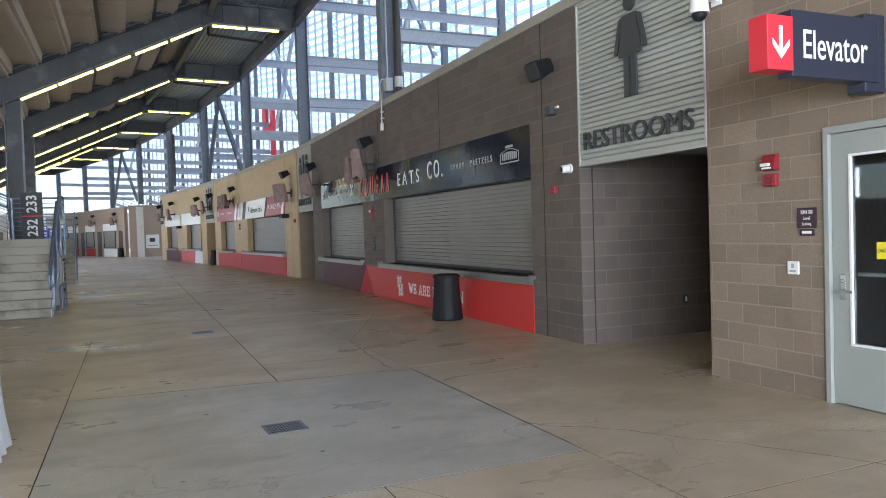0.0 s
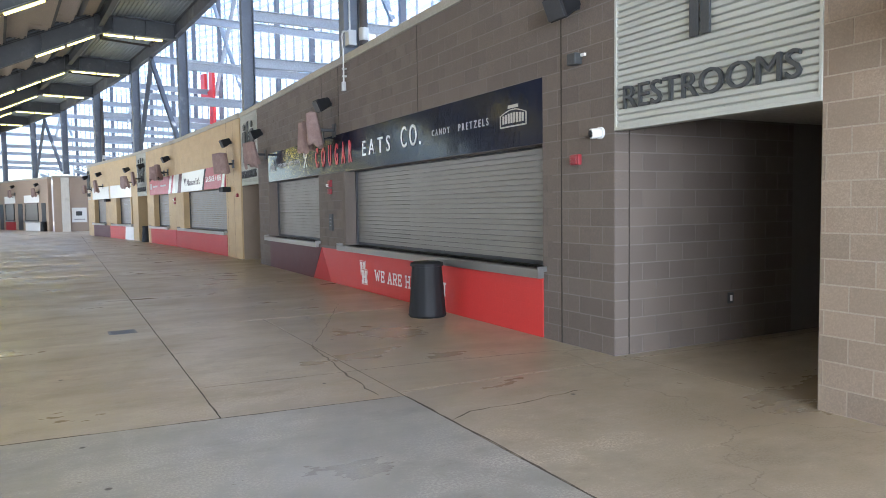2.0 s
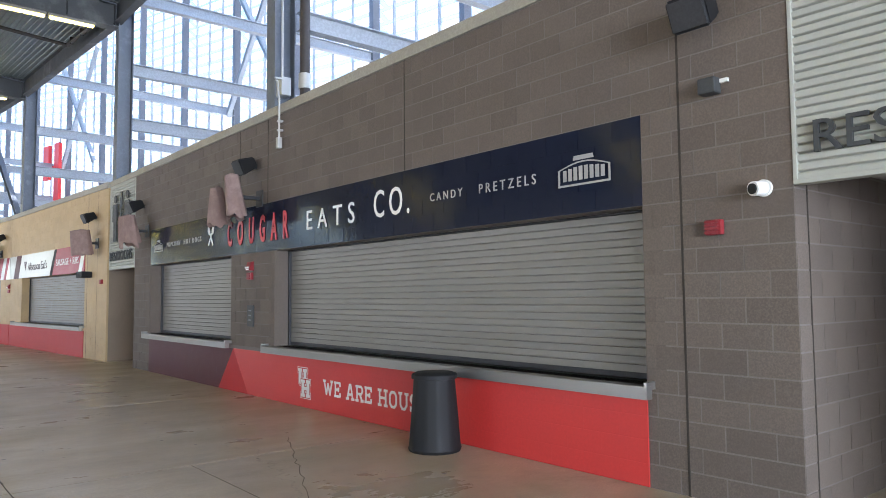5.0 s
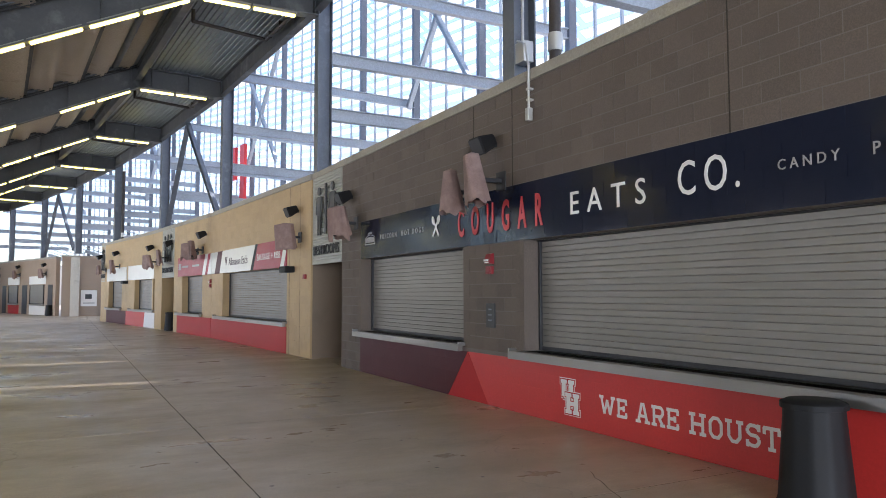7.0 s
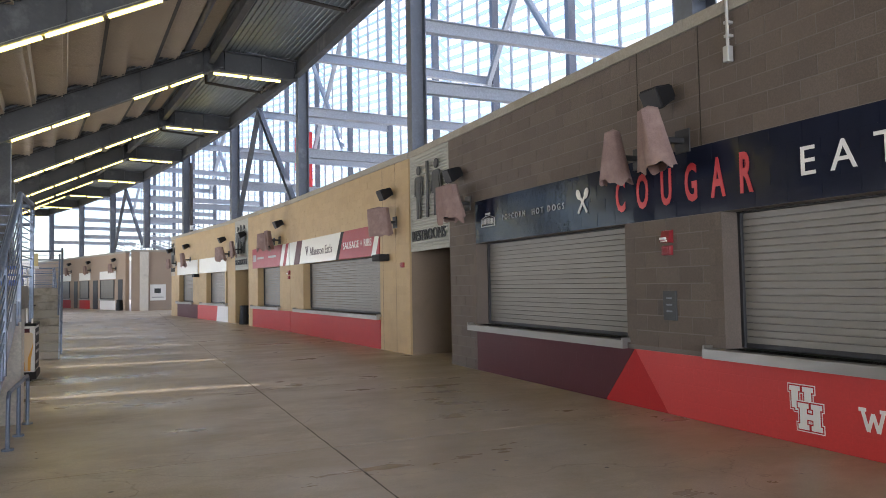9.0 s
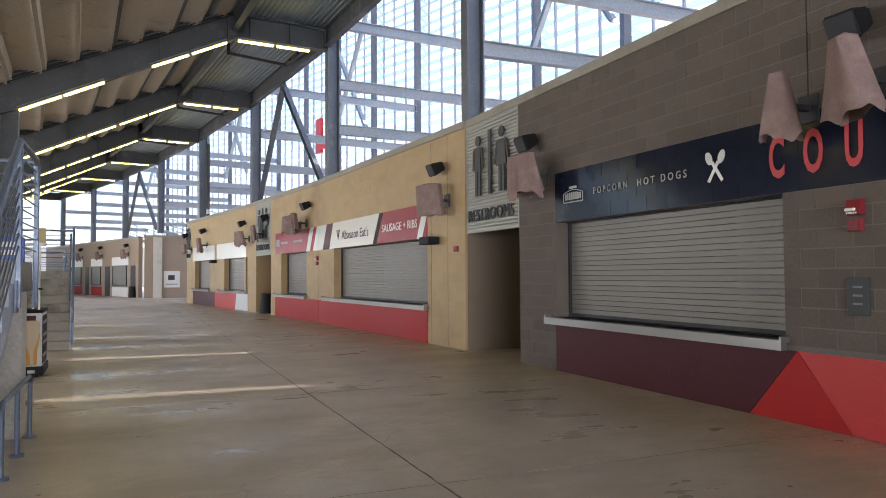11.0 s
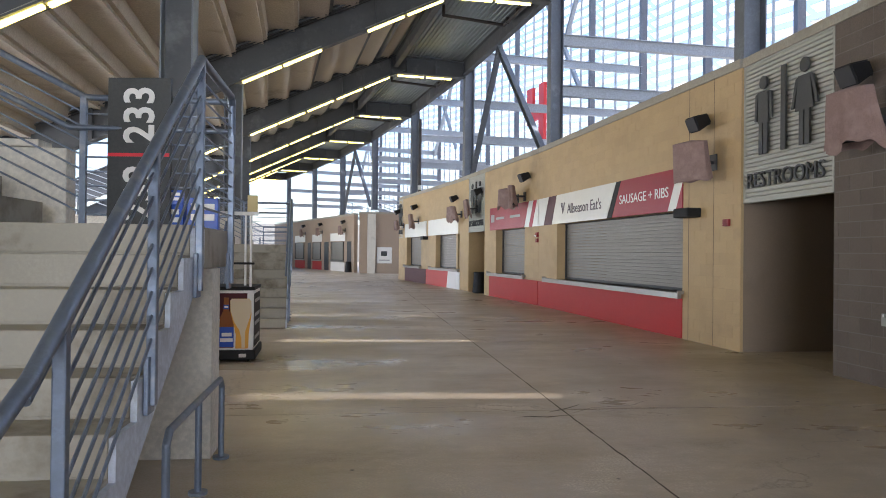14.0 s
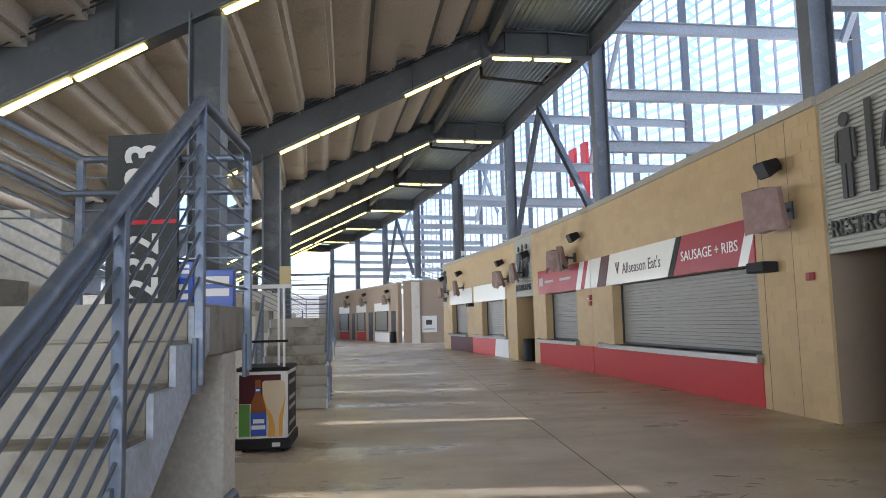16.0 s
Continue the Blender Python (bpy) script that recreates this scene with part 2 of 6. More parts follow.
M_PRECAST = surface("precast_concrete", (0.53, 0.465, 0.375), (0.46, 0.395, 0.315), 0.8, big=0.7, fine=25, bump=0.12, stain=(0.25, 0.205, 0.15), stain_at=(0.58, 0.75), stain_scale=0.6)
M_STAIR = surface("stair_concrete", (0.39, 0.355, 0.29), (0.31, 0.275, 0.215), 0.8, big=1.6, fine=45, bump=0.12, grain=0.12, stain=(0.17, 0.145, 0.11), stain_at=(0.50, 0.66), stain_scale=1.6)
M_STRINGER = surface("stringer_paint", (0.60, 0.645, 0.72), (0.52, 0.565, 0.64), 0.6, big=2.0, fine=25, bump=0.06, stain=(0.28, 0.29, 0.31), stain_at=(0.56, 0.75), stain_scale=2.0)
M_PIER = surface("pier_concrete", (0.70, 0.655, 0.57), (0.63, 0.585, 0.50), 0.8, big=1.2, fine=25, bump=0.1, stain=(0.36, 0.33, 0.27), stain_at=(0.62, 0.8), stain_scale=1.5)
M_DECK = surface("metal_deck", (0.31, 0.35, 0.375), (0.26, 0.295, 0.32), 0.45, metal=0.4, big=0.6, fine=20, bump=0.04)
M_FACPOST = surface("facade_paint", (0.50, 0.53, 0.57), (0.44, 0.47, 0.51), 0.5, metal=0.1, big=1.0, fine=20, bump=0.04)
M_FACDARK = surface("facade_post", (0.20, 0.21, 0.24), (0.15, 0.16, 0.19), 0.5, metal=0.3, big=1.0, fine=20, bump=0.04)
M_BLADE = translucent_material("facade_blade", (0.86, 0.88, 0.90), 0.45)
M_TUBE = plain("fluorescent_tube", (1.0, 0.80, 0.16), 0.4, emit=1.7)
M_LAMPBODY = surface("lamp_housing", (0.30, 0.29, 0.26), (0.25, 0.24, 0.21), 0.5, fine=40, bump=0.03)
M_PIPE = surface("brown_pipe", (0.055, 0.045, 0.042), (0.045, 0.037, 0.034), 0.5, fine=30, bump=0.04)
M_CONDUIT = plain("conduit", (0.50, 0.50, 0.48), 0.4, 0.5)
M_CLOTH = surface("brown_cover_cloth", (0.30, 0.20, 0.175), (0.24, 0.16, 0.14), 0.9, big=3.0, fine=90, bump=0.25, grain=0.3, stain=(0.36, 0.26, 0.225), stain_at=(0.5, 0.75), stain_scale=3.0)
M_BLACK = surface("black_plastic", (0.014, 0.014, 0.015), (0.011, 0.011, 0.012), 0.62, fine=50, bump=0.05, spec=0.3)
M_CAMWHITE = plain("camera_white", (0.78, 0.77, 0.74), 0.35)
M_ALARM = surface("alarm_red", (0.30, 0.020, 0.027), (0.26, 0.018, 0.024), 0.4, fine=30, bump=0.02)
M_DOOR = surface("door_paint", (0.325, 0.335, 0.30), (0.30, 0.31, 0.28), 0.5, big=1.0, fine=40, bump=0.04, grain=0.08)
M_CHROME = plain("chrome", (0.62, 0.61, 0.58), 0.22, 1.0)
M_GLASS = glass_material("door_glass", (0.72, 0.76, 0.76))
M_ROOM = surface("room_plaster", (0.50, 0.47, 0.43), (0.44, 0.41, 0.37), 0.9)
M_YELLOW = plain("yellow_sticker", (0.80, 0.66, 0.02), 0.5)
M_CARD = plain("buff_card", (0.62, 0.50, 0.24), 0.6)
M_PLAQUE = plain("plaque_maroon", (0.045, 0.02, 0.03), 0.5)
M_ORANGE_RED = plain("sign_red", (0.66, 0.03, 0.045), 0.4)
M_NAVYSIGN = plain("sign_navy", (0.022, 0.026, 0.042), 0.4)
M_BLUE = plain("beverage_blue", (0.015, 0.075, 0.42), 0.4)
M_AMBER = plain("amber", (0.70, 0.33, 0.03), 0.4)
M_BOTTLE = plain("bottle_brown", (0.25, 0.07, 0.01), 0.3)
M_FOAM = plain("foam", (0.66, 0.52, 0.34), 0.5)
M_GREEN = plain("poster_green", (0.10, 0.28, 0.05), 0.5)
M_BRIGHTRED = plain("banner_red", (0.72, 0.04, 0.04), 0.5)
M_GROUND = surface("outer_ground", (0.46, 0.44, 0.40), (0.40, 0.38, 0.35), 0.9, big=0.1, fine=3)
M_FARWALL = surface("far_tan_block", (0.43, 0.33, 0.25), (0.38, 0.29, 0.22), 0.8, big=0.8, fine=40, piece=0.06)
M_GRATE = surface("galvanised_grate", (0.17, 0.18, 0.21), (0.13, 0.14, 0.16), 0.45, metal=0.5, fine=40, bump=0.03)
M_TARP = surface("white_tarp", (0.74, 0.75, 0.77), (0.66, 0.67, 0.70), 0.7, big=3, fine=30, bump=0.1, grain=0.05)


# ---- mesh helpers ----
def bx(bm, x0, x1, y0, y1, z0, z1, bevel=0.0):
    vs = [bm.verts.new((x, y, z)) for x in (x0, x1) for y in (y0, y1) for z in (z0, z1)]
    fs = [bm.faces.new([vs[i] for i in f]) for f in ((0, 1, 3, 2), (4, 6, 7, 5), (0, 4, 5, 1), (2, 3, 7, 6), (0, 2, 6, 4), (1, 5, 7, 3))]
    if bevel:
        es = list({e for f in fs for e in f.edges})
        bmesh.ops.bevel(bm, geom=es, offset=bevel, segments=2, affect="EDGES", profile=0.5)
    return vs


def rod(bm, a, b, r, seg=10, r2=None):
    a, b = Vector(a), Vector(b)
    d = b - a
    q = d.to_track_quat("Z", "Y").to_matrix().to_4x4()
    bmesh.ops.create_cone(bm, cap_ends=True, segments=seg, radius1=r, radius2=r if r2 is None else r2, depth=d.length,
                          matrix=Matrix.Translation((a + b) / 2) @ q)


def tube(bm, pts, r, seg=10):
    """A pipe through points, with round joints."""
    for a, b in zip(pts, pts[1:]):
        rod(bm, a, b, r, seg)
    for p in pts[1:-1]:
        bmesh.ops.create_icosphere(bm, subdivisions=2, radius=r * 1.02, matrix=Matrix.Translation(p))


def prism(bm, outline, axis, lo, hi):
    """Extrudes a 2D outline along axis 'x', 'y' or 'z' from lo to hi."""
    def at(p, h):
        return {"x": (h, p[0], p[1]), "y": (p[0], h, p[1]), "z": (p[0], p[1], h)}[axis]
    a = [bm.verts.new(at(p, lo)) for p in outline]
    b = [bm.verts.new(at(p, hi)) for p in outline]
    n = len(outline)
    bm.faces.new(a), bm.faces.new(b[::-1])
    for i in range(n):
        bm.faces.new((a[i], b[i], b[(i + 1) % n], a[(i + 1) % n]))


def beam(bm, a, b, depth, width, web=0.012, flange=0.02, up=(0, 0, 1)):
    """An I-beam from a to b whose top centre line runs through both points; the depth goes down from it."""
    a, b = Vector(a), Vector(b)
    d = (b - a).normalized()
    side = d.cross(Vector(up)).normalized()
    dn = d.cross(side).normalized()
    if dn.dot(Vector(up)) > 0:
        dn = -dn
    def slab(s0, s1, h0, h1):
        c = []
        for p in (a, b):
            for s, h in ((s0, h0), (s1, h0), (s1, h1), (s0, h1)):
                c.append(bm.verts.new(p + side * s + dn * h))
        for f in ((0, 1, 2, 3), (7, 6, 5, 4), (0, 4, 5, 1), (1, 5, 6, 2), (2, 6, 7, 3), (3, 7, 4, 0)):
            bm.faces.new([c[i] for i in f])
    slab(-width / 2, width / 2, 0, flange)
    slab(-width / 2, width / 2, depth - flange, depth)
    slab(-web / 2, web / 2, flange, depth - flange)


def girder(parent, name, a, b, depth, width, web, flange, material):
    """An I-section as three parts: top flange, web, bottom flange."""
    a, b = Vector(a), Vector(b)
    d = (b - a).normalized()
    side = d.cross(Vector((0, 0, 1))).normalized()
    dn = d.cross(side).normalized()
    if dn.z > 0:
        dn = -dn
    for nm, s, h0, h1 in (("top_flange", width / 2, 0, flange), (name, web / 2, flange, depth - flange), ("bottom_flange", width / 2, depth - flange, depth)):
        bm = bmesh.new()
        c = [bm.verts.new(p + side * k + dn * h) for p in (a, b) for k, h in ((-s, h0), (s, h0), (s, h1), (-s, h1))]
        for f in ((0, 1, 2, 3), (7, 6, 5, 4), (0, 4, 5, 1), (1, 5, 6, 2), (2, 6, 7, 3), (3, 7, 4, 0)):
            bm.faces.new([c[i] for i in f])
        part(nm, bm, material, parent)


def thing(name, m, label, category, group="", kind=""):
    ob = new(name)
    ob.empty_display_size = 0.1
    ob.matrix_world = m
    return tagged(ob, label, category, group, kind)


def part(name, bm, material, parent, label="", at=None, smooth=False):
    me = bpy.data.meshes.new(name)
    bmesh.ops.recalc_face_normals(bm, faces=bm.faces[:])
    bm.to_mesh(me)
    bm.free()
    me.materials.append(material)
    if smooth:
        me.polygons.foreach_set("use_smooth", [True] * len(me.polygons))
        me.set_sharp_from_angle(angle=radians(40))
    ob = new(name, me)
    if parent is not None:
        ob.parent = parent
    if at is not None:
        ob.matrix_basis = at
    if label:
        ob["label"] = label
    return ob


def fixed(name, bm, material, label, category, m=None, group=""):
    ob = part(name, bm, material, None, at=m)
    return tagged(ob, label, category, group, "structure")


def B():
    return bmesh.new()


def boxes(*rows, bevel=0.0):
    bm = B()
    for r in rows:
        bx(bm, *r, bevel=bevel)
    return bm


def words(body, w, h, material, parent, m, name="lettering", extrude=0.006, fat=0.0, label="", gap=1.0, squeeze=1.0):
    """Raised lettering, scaled to width w and height h, centred on m; reads along m's x, stands along m's z, faces -y."""
    cu = bpy.data.curves.new(name, "FONT")
    cu.body, cu.extrude, cu.offset, cu.resolution_u, cu.space_character = body, 0.01, fat, 3, gap
    tmp = new(name, cu)
    me = bpy.data.meshes.new_from_object(tmp.evaluated_get(bpy.context.evaluated_depsgraph_get()))
    bpy.data.objects.remove(tmp)
    co = np.empty(len(me.vertices) * 3)
    me.vertices.foreach_get("co", co)
    co = co.reshape(-1, 3)
    lo, hi = co.min(0), co.max(0)
    co = (co - (lo + hi) / 2) / (hi - lo) * (w, h, extrude * 2)
    out = np.stack((co[:, 0], -co[:, 2], co[:, 1]), 1)
    me.vertices.foreach_set("co", out.ravel())
    me.materials.clear()
    me.materials.append(material)
    if h < 0.06:
        ob = new(name, me)
        ob.parent = parent
        ob.matrix_basis = m
        if label:
            ob["label"] = label
        return ob
    # one object per letter
    bm = B()
    bm.from_mesh(me)
    todo, islands = set(bm.faces), []
    while todo:
        stack, group = [todo.pop()], []
        while stack:
            f = stack.pop()
            group.append(f)
            for v in f.verts:
                for g in v.link_faces:
                    if g in todo:
                        todo.discard(g)
                        stack.append(g)
        islands.append(group)
    for group in islands:
        one = B()
        seen = {}
        xs = [v.co.x for f in group for v in f.verts]
        mid = (min(xs) + max(xs)) / 2
        for v in {v for f in group for v in f.verts}:
            v.co.x = mid + (v.co.x - mid) * squeeze
        for f in group:
            one.faces.new([seen.setdefault(v, one.verts.new(v.co)) if v not in seen else seen[v] for v in f.verts])
        part("letter", one, material, parent, label, at=m)
    bm.free()


# ---- plan: facets of the concourse wall ----
FA = pose(5.75, 0, 0)
FB = pose(5.70, 24.1, 0, 0, 0, 3.82)
FC = pose(5.02, 34.3, 0, 0, 0, 6.62)
FD = pose(3.90, 43.95, 0, 0, 0, 9.26)
FE = pose(2.35, 53.5, 0, 0, 0, 11.6)
FF = pose(0.40, 63.0, 0, 0, 0, 14.0)
FG = pose(-1.95, 72.4, 0, 0, 0, 16.5)
FH = pose(-4.70, 81.7, 0, 0, 0, 19.0)
WALL_TOP, COURSE, BLOCK = 4.6, 0.2, 0.4
LINES = [pose(5.75, -14.1, 0), pose(5.75, -4.4, 0), pose(5.75, 5.3, 0), pose(5.75, 15.0, 0), pose(5.69, 24.7, 0, 0, 0, 0.5), pose(5.02, 34.35, 0, 0, 0, 5),
         pose(3.9, 44.0, 0, 0, 0, 8), pose(2.35, 53.5, 0, 0, 0, 10.4), pose(0.4, 63.0, 0, 0, 0, 12.8), pose(-1.95, 72.4, 0, 0, 0, 15.2), pose(-4.7, 81.7, 0, 0, 0, 17.7),
         pose(-7.9, 90.8, 0, 0, 0, 20)]


def on(y, z, out=0.0):
    """A place on a facet's wall: reads left to right for someone who faces the wall."""
    return Matrix.Translation((-out, y, z)) @ pose(0, 0, 0, 0, 0, -90)


# ---- ground and floor ----
fixed("ground", boxes((-400, 400, -400, 500, -0.35, -0.30)), M_GROUND, "pale paved ground around the stadium", "ground")
floor = fixed("floor", boxes((-14, 16, -12.5, 130, -0.30, -0.0015)), M_FLOOR_SUB, "stained concrete concourse floor with sawn joints", "floor")
SLAB_Y = (-12.4, -8.6, -3.7, 1.2, 6.03, 10.93, 15.65, 20.12, 25.6, 30.3, 35.0, 39.8, 44.6, 49.4, 54.2, 59.0, 63.8, 70.0, 77.0, 85.0, 95.0, 110.0, 129.0)
SLAB_X = (-13.9, -8.2, -3.3, 1.57, 5.85, 15.9)


def skew(x):
    """The joint beyond the newer patch runs a little askew."""
    return 6.03 + (1.57 - x) * 0.085 if -0.6 < x < 3.2 else 6.03


for j, (ya, yb) in enumerate(zip(SLAB_Y, SLAB_Y[1:])):
    for i, (xa, xb) in enumerate(zip(SLAB_X, SLAB_X[1:])):
        g = 0.005
        if (ya, xa) == (1.2, -3.3):
            cuts = [(xa, -0.53, ya, yb), (-0.53, xb, ya, 2.34)]
        elif (ya, xa) == (1.2, 1.57):
            cuts = [(xa, 3.11, ya, 2.34), (3.11, xb, ya, yb), (-0.53, 3.11, 2.34, yb)]
        elif (ya, xa) == (6.03, -3.3):
            cuts = [(xa, -0.53, ya, yb), (-0.53, xb, ya, yb)]
        elif (ya, xa) == (6.03, 1.57):
            cuts = [(xa, 3.11, ya, yb), (3.11, xb, ya, yb)]
        else:
            cuts = [(xa, xb, ya, yb)]
        for a, b, c, d in cuts:
            askew = -1 < a and b < 3.2
            low_edge = [skew(a + 0.01), skew(b - 0.01)] if askew and c == 6.03 else [c, c]
            high_edge = [skew(a + 0.01), skew(b - 0.01)] if c == 2.34 else [d, d]
            bm = B()
            prism(bm, [(a + g, low_edge[0] + g), (b - g, low_edge[1] + g), (b - g, high_edge[1] - g), (a + g, high_edge[0] - g)], "z", -0.02, 0.0)
            part("slab", bm, M_PATCH if c == 2.34 else M_FLOOR, floor)


# ---- masonry ----
def spans(lo, hi, cuts):
    out = [(lo, hi)]
    for a, b in cuts:
        out = [s for x, y in out for s in ((x, min(y, a)), (max(x, b), y)) if s[1] - s[0] > 0.02]
    return out


BLOCK_MESH = {}


def block_mesh(length, height, material):
    key = (round(length, 2), round(height, 2), material.name)
    if key not in BLOCK_MESH:
        bm = B()
        l, h, c = key[0] / 2 - 0.005, key[1] / 2 - 0.005, 0.0012
        front = [bm.verts.new((0, s * (l - c), t * (h - c))) for s, t in ((-1, -1), (1, -1), (1, 1), (-1, 1))]
        back = [bm.verts.new((0.02, s * l, t * h)) for s, t in ((-1, -1), (1, -1), (1, 1), (-1, 1))]
        bm.faces.new(front)
        for k in range(4):
            bm.faces.new((front[k], back[k], back[(k + 1) % 4], front[(k + 1) % 4]))
        bmesh.ops.recalc_face_normals(bm, faces=bm.faces[:])
        me = bpy.data.meshes.new("block")
        bm.to_mesh(me)
        bm.free()
        me.materials.append(material)
        BLOCK_MESH[key] = me
    return BLOCK_MESH[key]


def masonry(parent, m, y0, y1, z0, z1, holes, material, near=None, limit=300, name="block", tilt=0.0, gap=0.005):
    """Running-bond blocks on the plane x = 0 of m (face toward -x). holes: (y0, y1, z0, z1). near(y): built as single blocks."""
    verts, faces, count = [], [], 0
    n0, n1 = round(z0 / COURSE), round(z1 / COURSE)
    for k in range(n0, n1):
        za, zb = k * COURSE, (k + 1) * COURSE
        cuts = [(a, b) for a, b, c, d in holes if min(d, zb) - max(c, za) > 0.05]
        for a, b in spans(y0, y1, cuts):
            j = math.floor((a - (k % 2) * BLOCK / 2) / BLOCK) + 1
            edges = [a] + [e for e in np.arange(j * BLOCK + (k % 2) * BLOCK / 2, b, BLOCK) if a + 0.03 < e < b - 0.03] + [b]
            for ya, yb in zip(edges, edges[1:]):
                mid = ((ya + yb) / 2, (za + zb) / 2)
                if near and near(mid[0], mid[1]) and count < limit:
                    ob = new(name, block_mesh(yb - ya, COURSE, material))
                    ob.parent = parent
                    ob.matrix_basis = m @ Matrix.Translation((random.uniform(-0.0012, 0.0012), *mid)) @ pose(0, 0, 0, 0, random.gauss(0, tilt * 1.4), random.gauss(0, tilt))
                    count += 1
                else:
                    o, g, dx = len(verts), gap, random.uniform(-0.0012, 0.0012) * gap / 0.005
                    for x, e in ((dx, 0.0012), (0.02, 0.0)):
                        for y, z in ((ya + g + e, za + g + e), (yb - g - e, za + g + e), (yb - g - e, zb - g - e), (ya + g + e, zb - g - e)):
                            verts.append(m @ Vector((x, y, z)))
                    faces += [(o, o + 3, o + 2, o + 1)] + [(o + q, o + (q + 1) % 4, o + 4 + (q + 1) % 4, o + 4 + q) for q in range(4)]
    if verts:
        me = bpy.data.meshes.new(name + "_field")
        me.from_pydata(verts, [], faces)
        me.materials.append(material)
        ob = new(name + "_field", me)
        ob.parent = parent
        tagged(ob, kind="stuff")


def wall_body(y0, y1, openings, thick=0.2, x=0.0035, top=WALL_TOP):
    """Boxes of a wall from y0 to y1 with rectangular openings (ya, yb, za, zb)."""
    bm = B()
    ys = sorted({y0, y1, *[v for o in openings for v in o[:2]]})
    for a, b in zip(ys, ys[1:]):
        z = 0.0
        for o in sorted((o for o in openings if o[0] <= a and o[1] >= b), key=lambda q: q[2]):
            if o[2] > z:
                bx(bm, x, x + thick, a, b, z, o[2])
            z = o[3]
        if z < top:
            bx(bm, x, x + thick, a, b, z, top)
    return bm


# ---- concession walls ----
DOOR = (1.38, 2.45, 0.0, 2.42)
REST_A = (3.84, 6.2, 0.0, WALL_TOP)
BIG_A, SMALL_A = (7.5, 14.5, 0.86, 2.4), (16.2, 20.7, 0.86, 2.4)
REST_B = (21.9, 24.1, 0.0, WALL_TOP)
wall_1 = fixed("wall_1", wall_body(-12.4, 3.84, [DOOR]), M_TAN_MORTAR, "tan concrete block wall beside the restroom entrance", "wall", FA)
wall_2 = fixed("wall_2", wall_body(6.222, 21.9, [BIG_A, SMALL_A]), M_MORTAR, "dark brown concrete block concession wall", "wall", FA)
wall_3 = fixed("wall_3", wall_body(0.0, 10.22, [(1.8, 8.6, 0.86, 2.4)]), M_OCHRE_MORTAR, "ochre painted block concession wall", "wall", FB)
wall_4 = fixed("wall_4", wall_body(0.0, 9.72, [(1.2, 4.15, 0.86, 2.4), (5.55, 7.75, 0, WALL_TOP), (9.2, 9.72, 0.86, 2.4)]), M_OCHRE_MORTAR, "ochre painted block wall with restroom entrance", "wall", FC)
wall_5 = fixed("wall_5", wall_body(0.0, 11.2, [(0.0, 3.3, 0.86, 2.4), (6.0, 9.2, 0.86, 2.4)]), M_OCHRE_MORTAR, "ochre painted block wall of a distant stand", "wall", FD)


def coping(m, y0, y1, name):
    bm = boxes((-0.035, 0.28, y0, y1, WALL_TOP, WALL_TOP + 0.15), bevel=0.008)
    for y in np.arange(y0 + 3.0, y1 - 0.5, 3.05):
        bx(bm, -0.039, 0.284, y - 0.04, y + 0.04, WALL_TOP - 0.003, WALL_TOP + 0.154)
    fixed(name, bm, M_COPING, "weathered beige metal coping on the wall", "coping", m)


coping(FA, -12.4, 24.1, "trim_1")
coping(FB, 0.0, 10.2, "trim_2")
coping(FC, 0.0, 9.7, "trim_3")
coping(FD, 0.0, 11.2, "trim_4")

# building volume behind the walls
fixed("back_wall", boxes((5.0, 5.2, -12.4, 24.0, 0, 4.5)), M_ROOM, "plain rear wall of the concession block", "wall", FA)
fixed("roof_1", boxes((0.21, 5.2, -12.4, 24.1, 4.42, 4.52)), M_COPING, "flat roof of the concession block", "roof", FA)
fixed("roof_2", boxes((0.21, 5.2, 0.1, 10.2, 4.42, 4.52)), M_COPING, "flat roof of the concession block", "roof", FB)
fixed("roof_3", boxes((0.21, 5.2, 0.2, 9.7, 4.42, 4.52)), M_COPING, "flat roof of the concession block", "roof", FC)
fixed("roof_4", boxes((0.21, 5.2, 0.3, 11.2, 4.42, 4.52)), M_COPING, "flat roof of the concession block", "roof", FD)
fixed("back_wall_2", boxes((5.0, 5.2, 0.0, 10.3, 0, 4.42)), M_ROOM, "plain rear wall of the concession block", "wall", FB)
fixed("back_wall_3", boxes((5.0, 5.2, 0.0, 10.0, 0, 4.42)), M_ROOM, "plain rear wall of the concession block", "wall", FC)
fixed("back_wall_4", boxes((5.0, 5.2, 0.0, 11.2, 0, 4.42)), M_ROOM, "plain rear wall of the concession block", "wall", FD)
# never in view; added as a surround for the rear fill lamp
fixed("end_wall", boxes((-16.0, -10.0, -12.6, -12.42, 0, 5.6), (5.3, 5.6, -12.6, -12.42, 0, 5.6), (-10.0, 5.3, -12.6, -12.42, 5.0, 5.6)), M_FARWALL, "unseen block wall framing the added rear lamp", "wall")


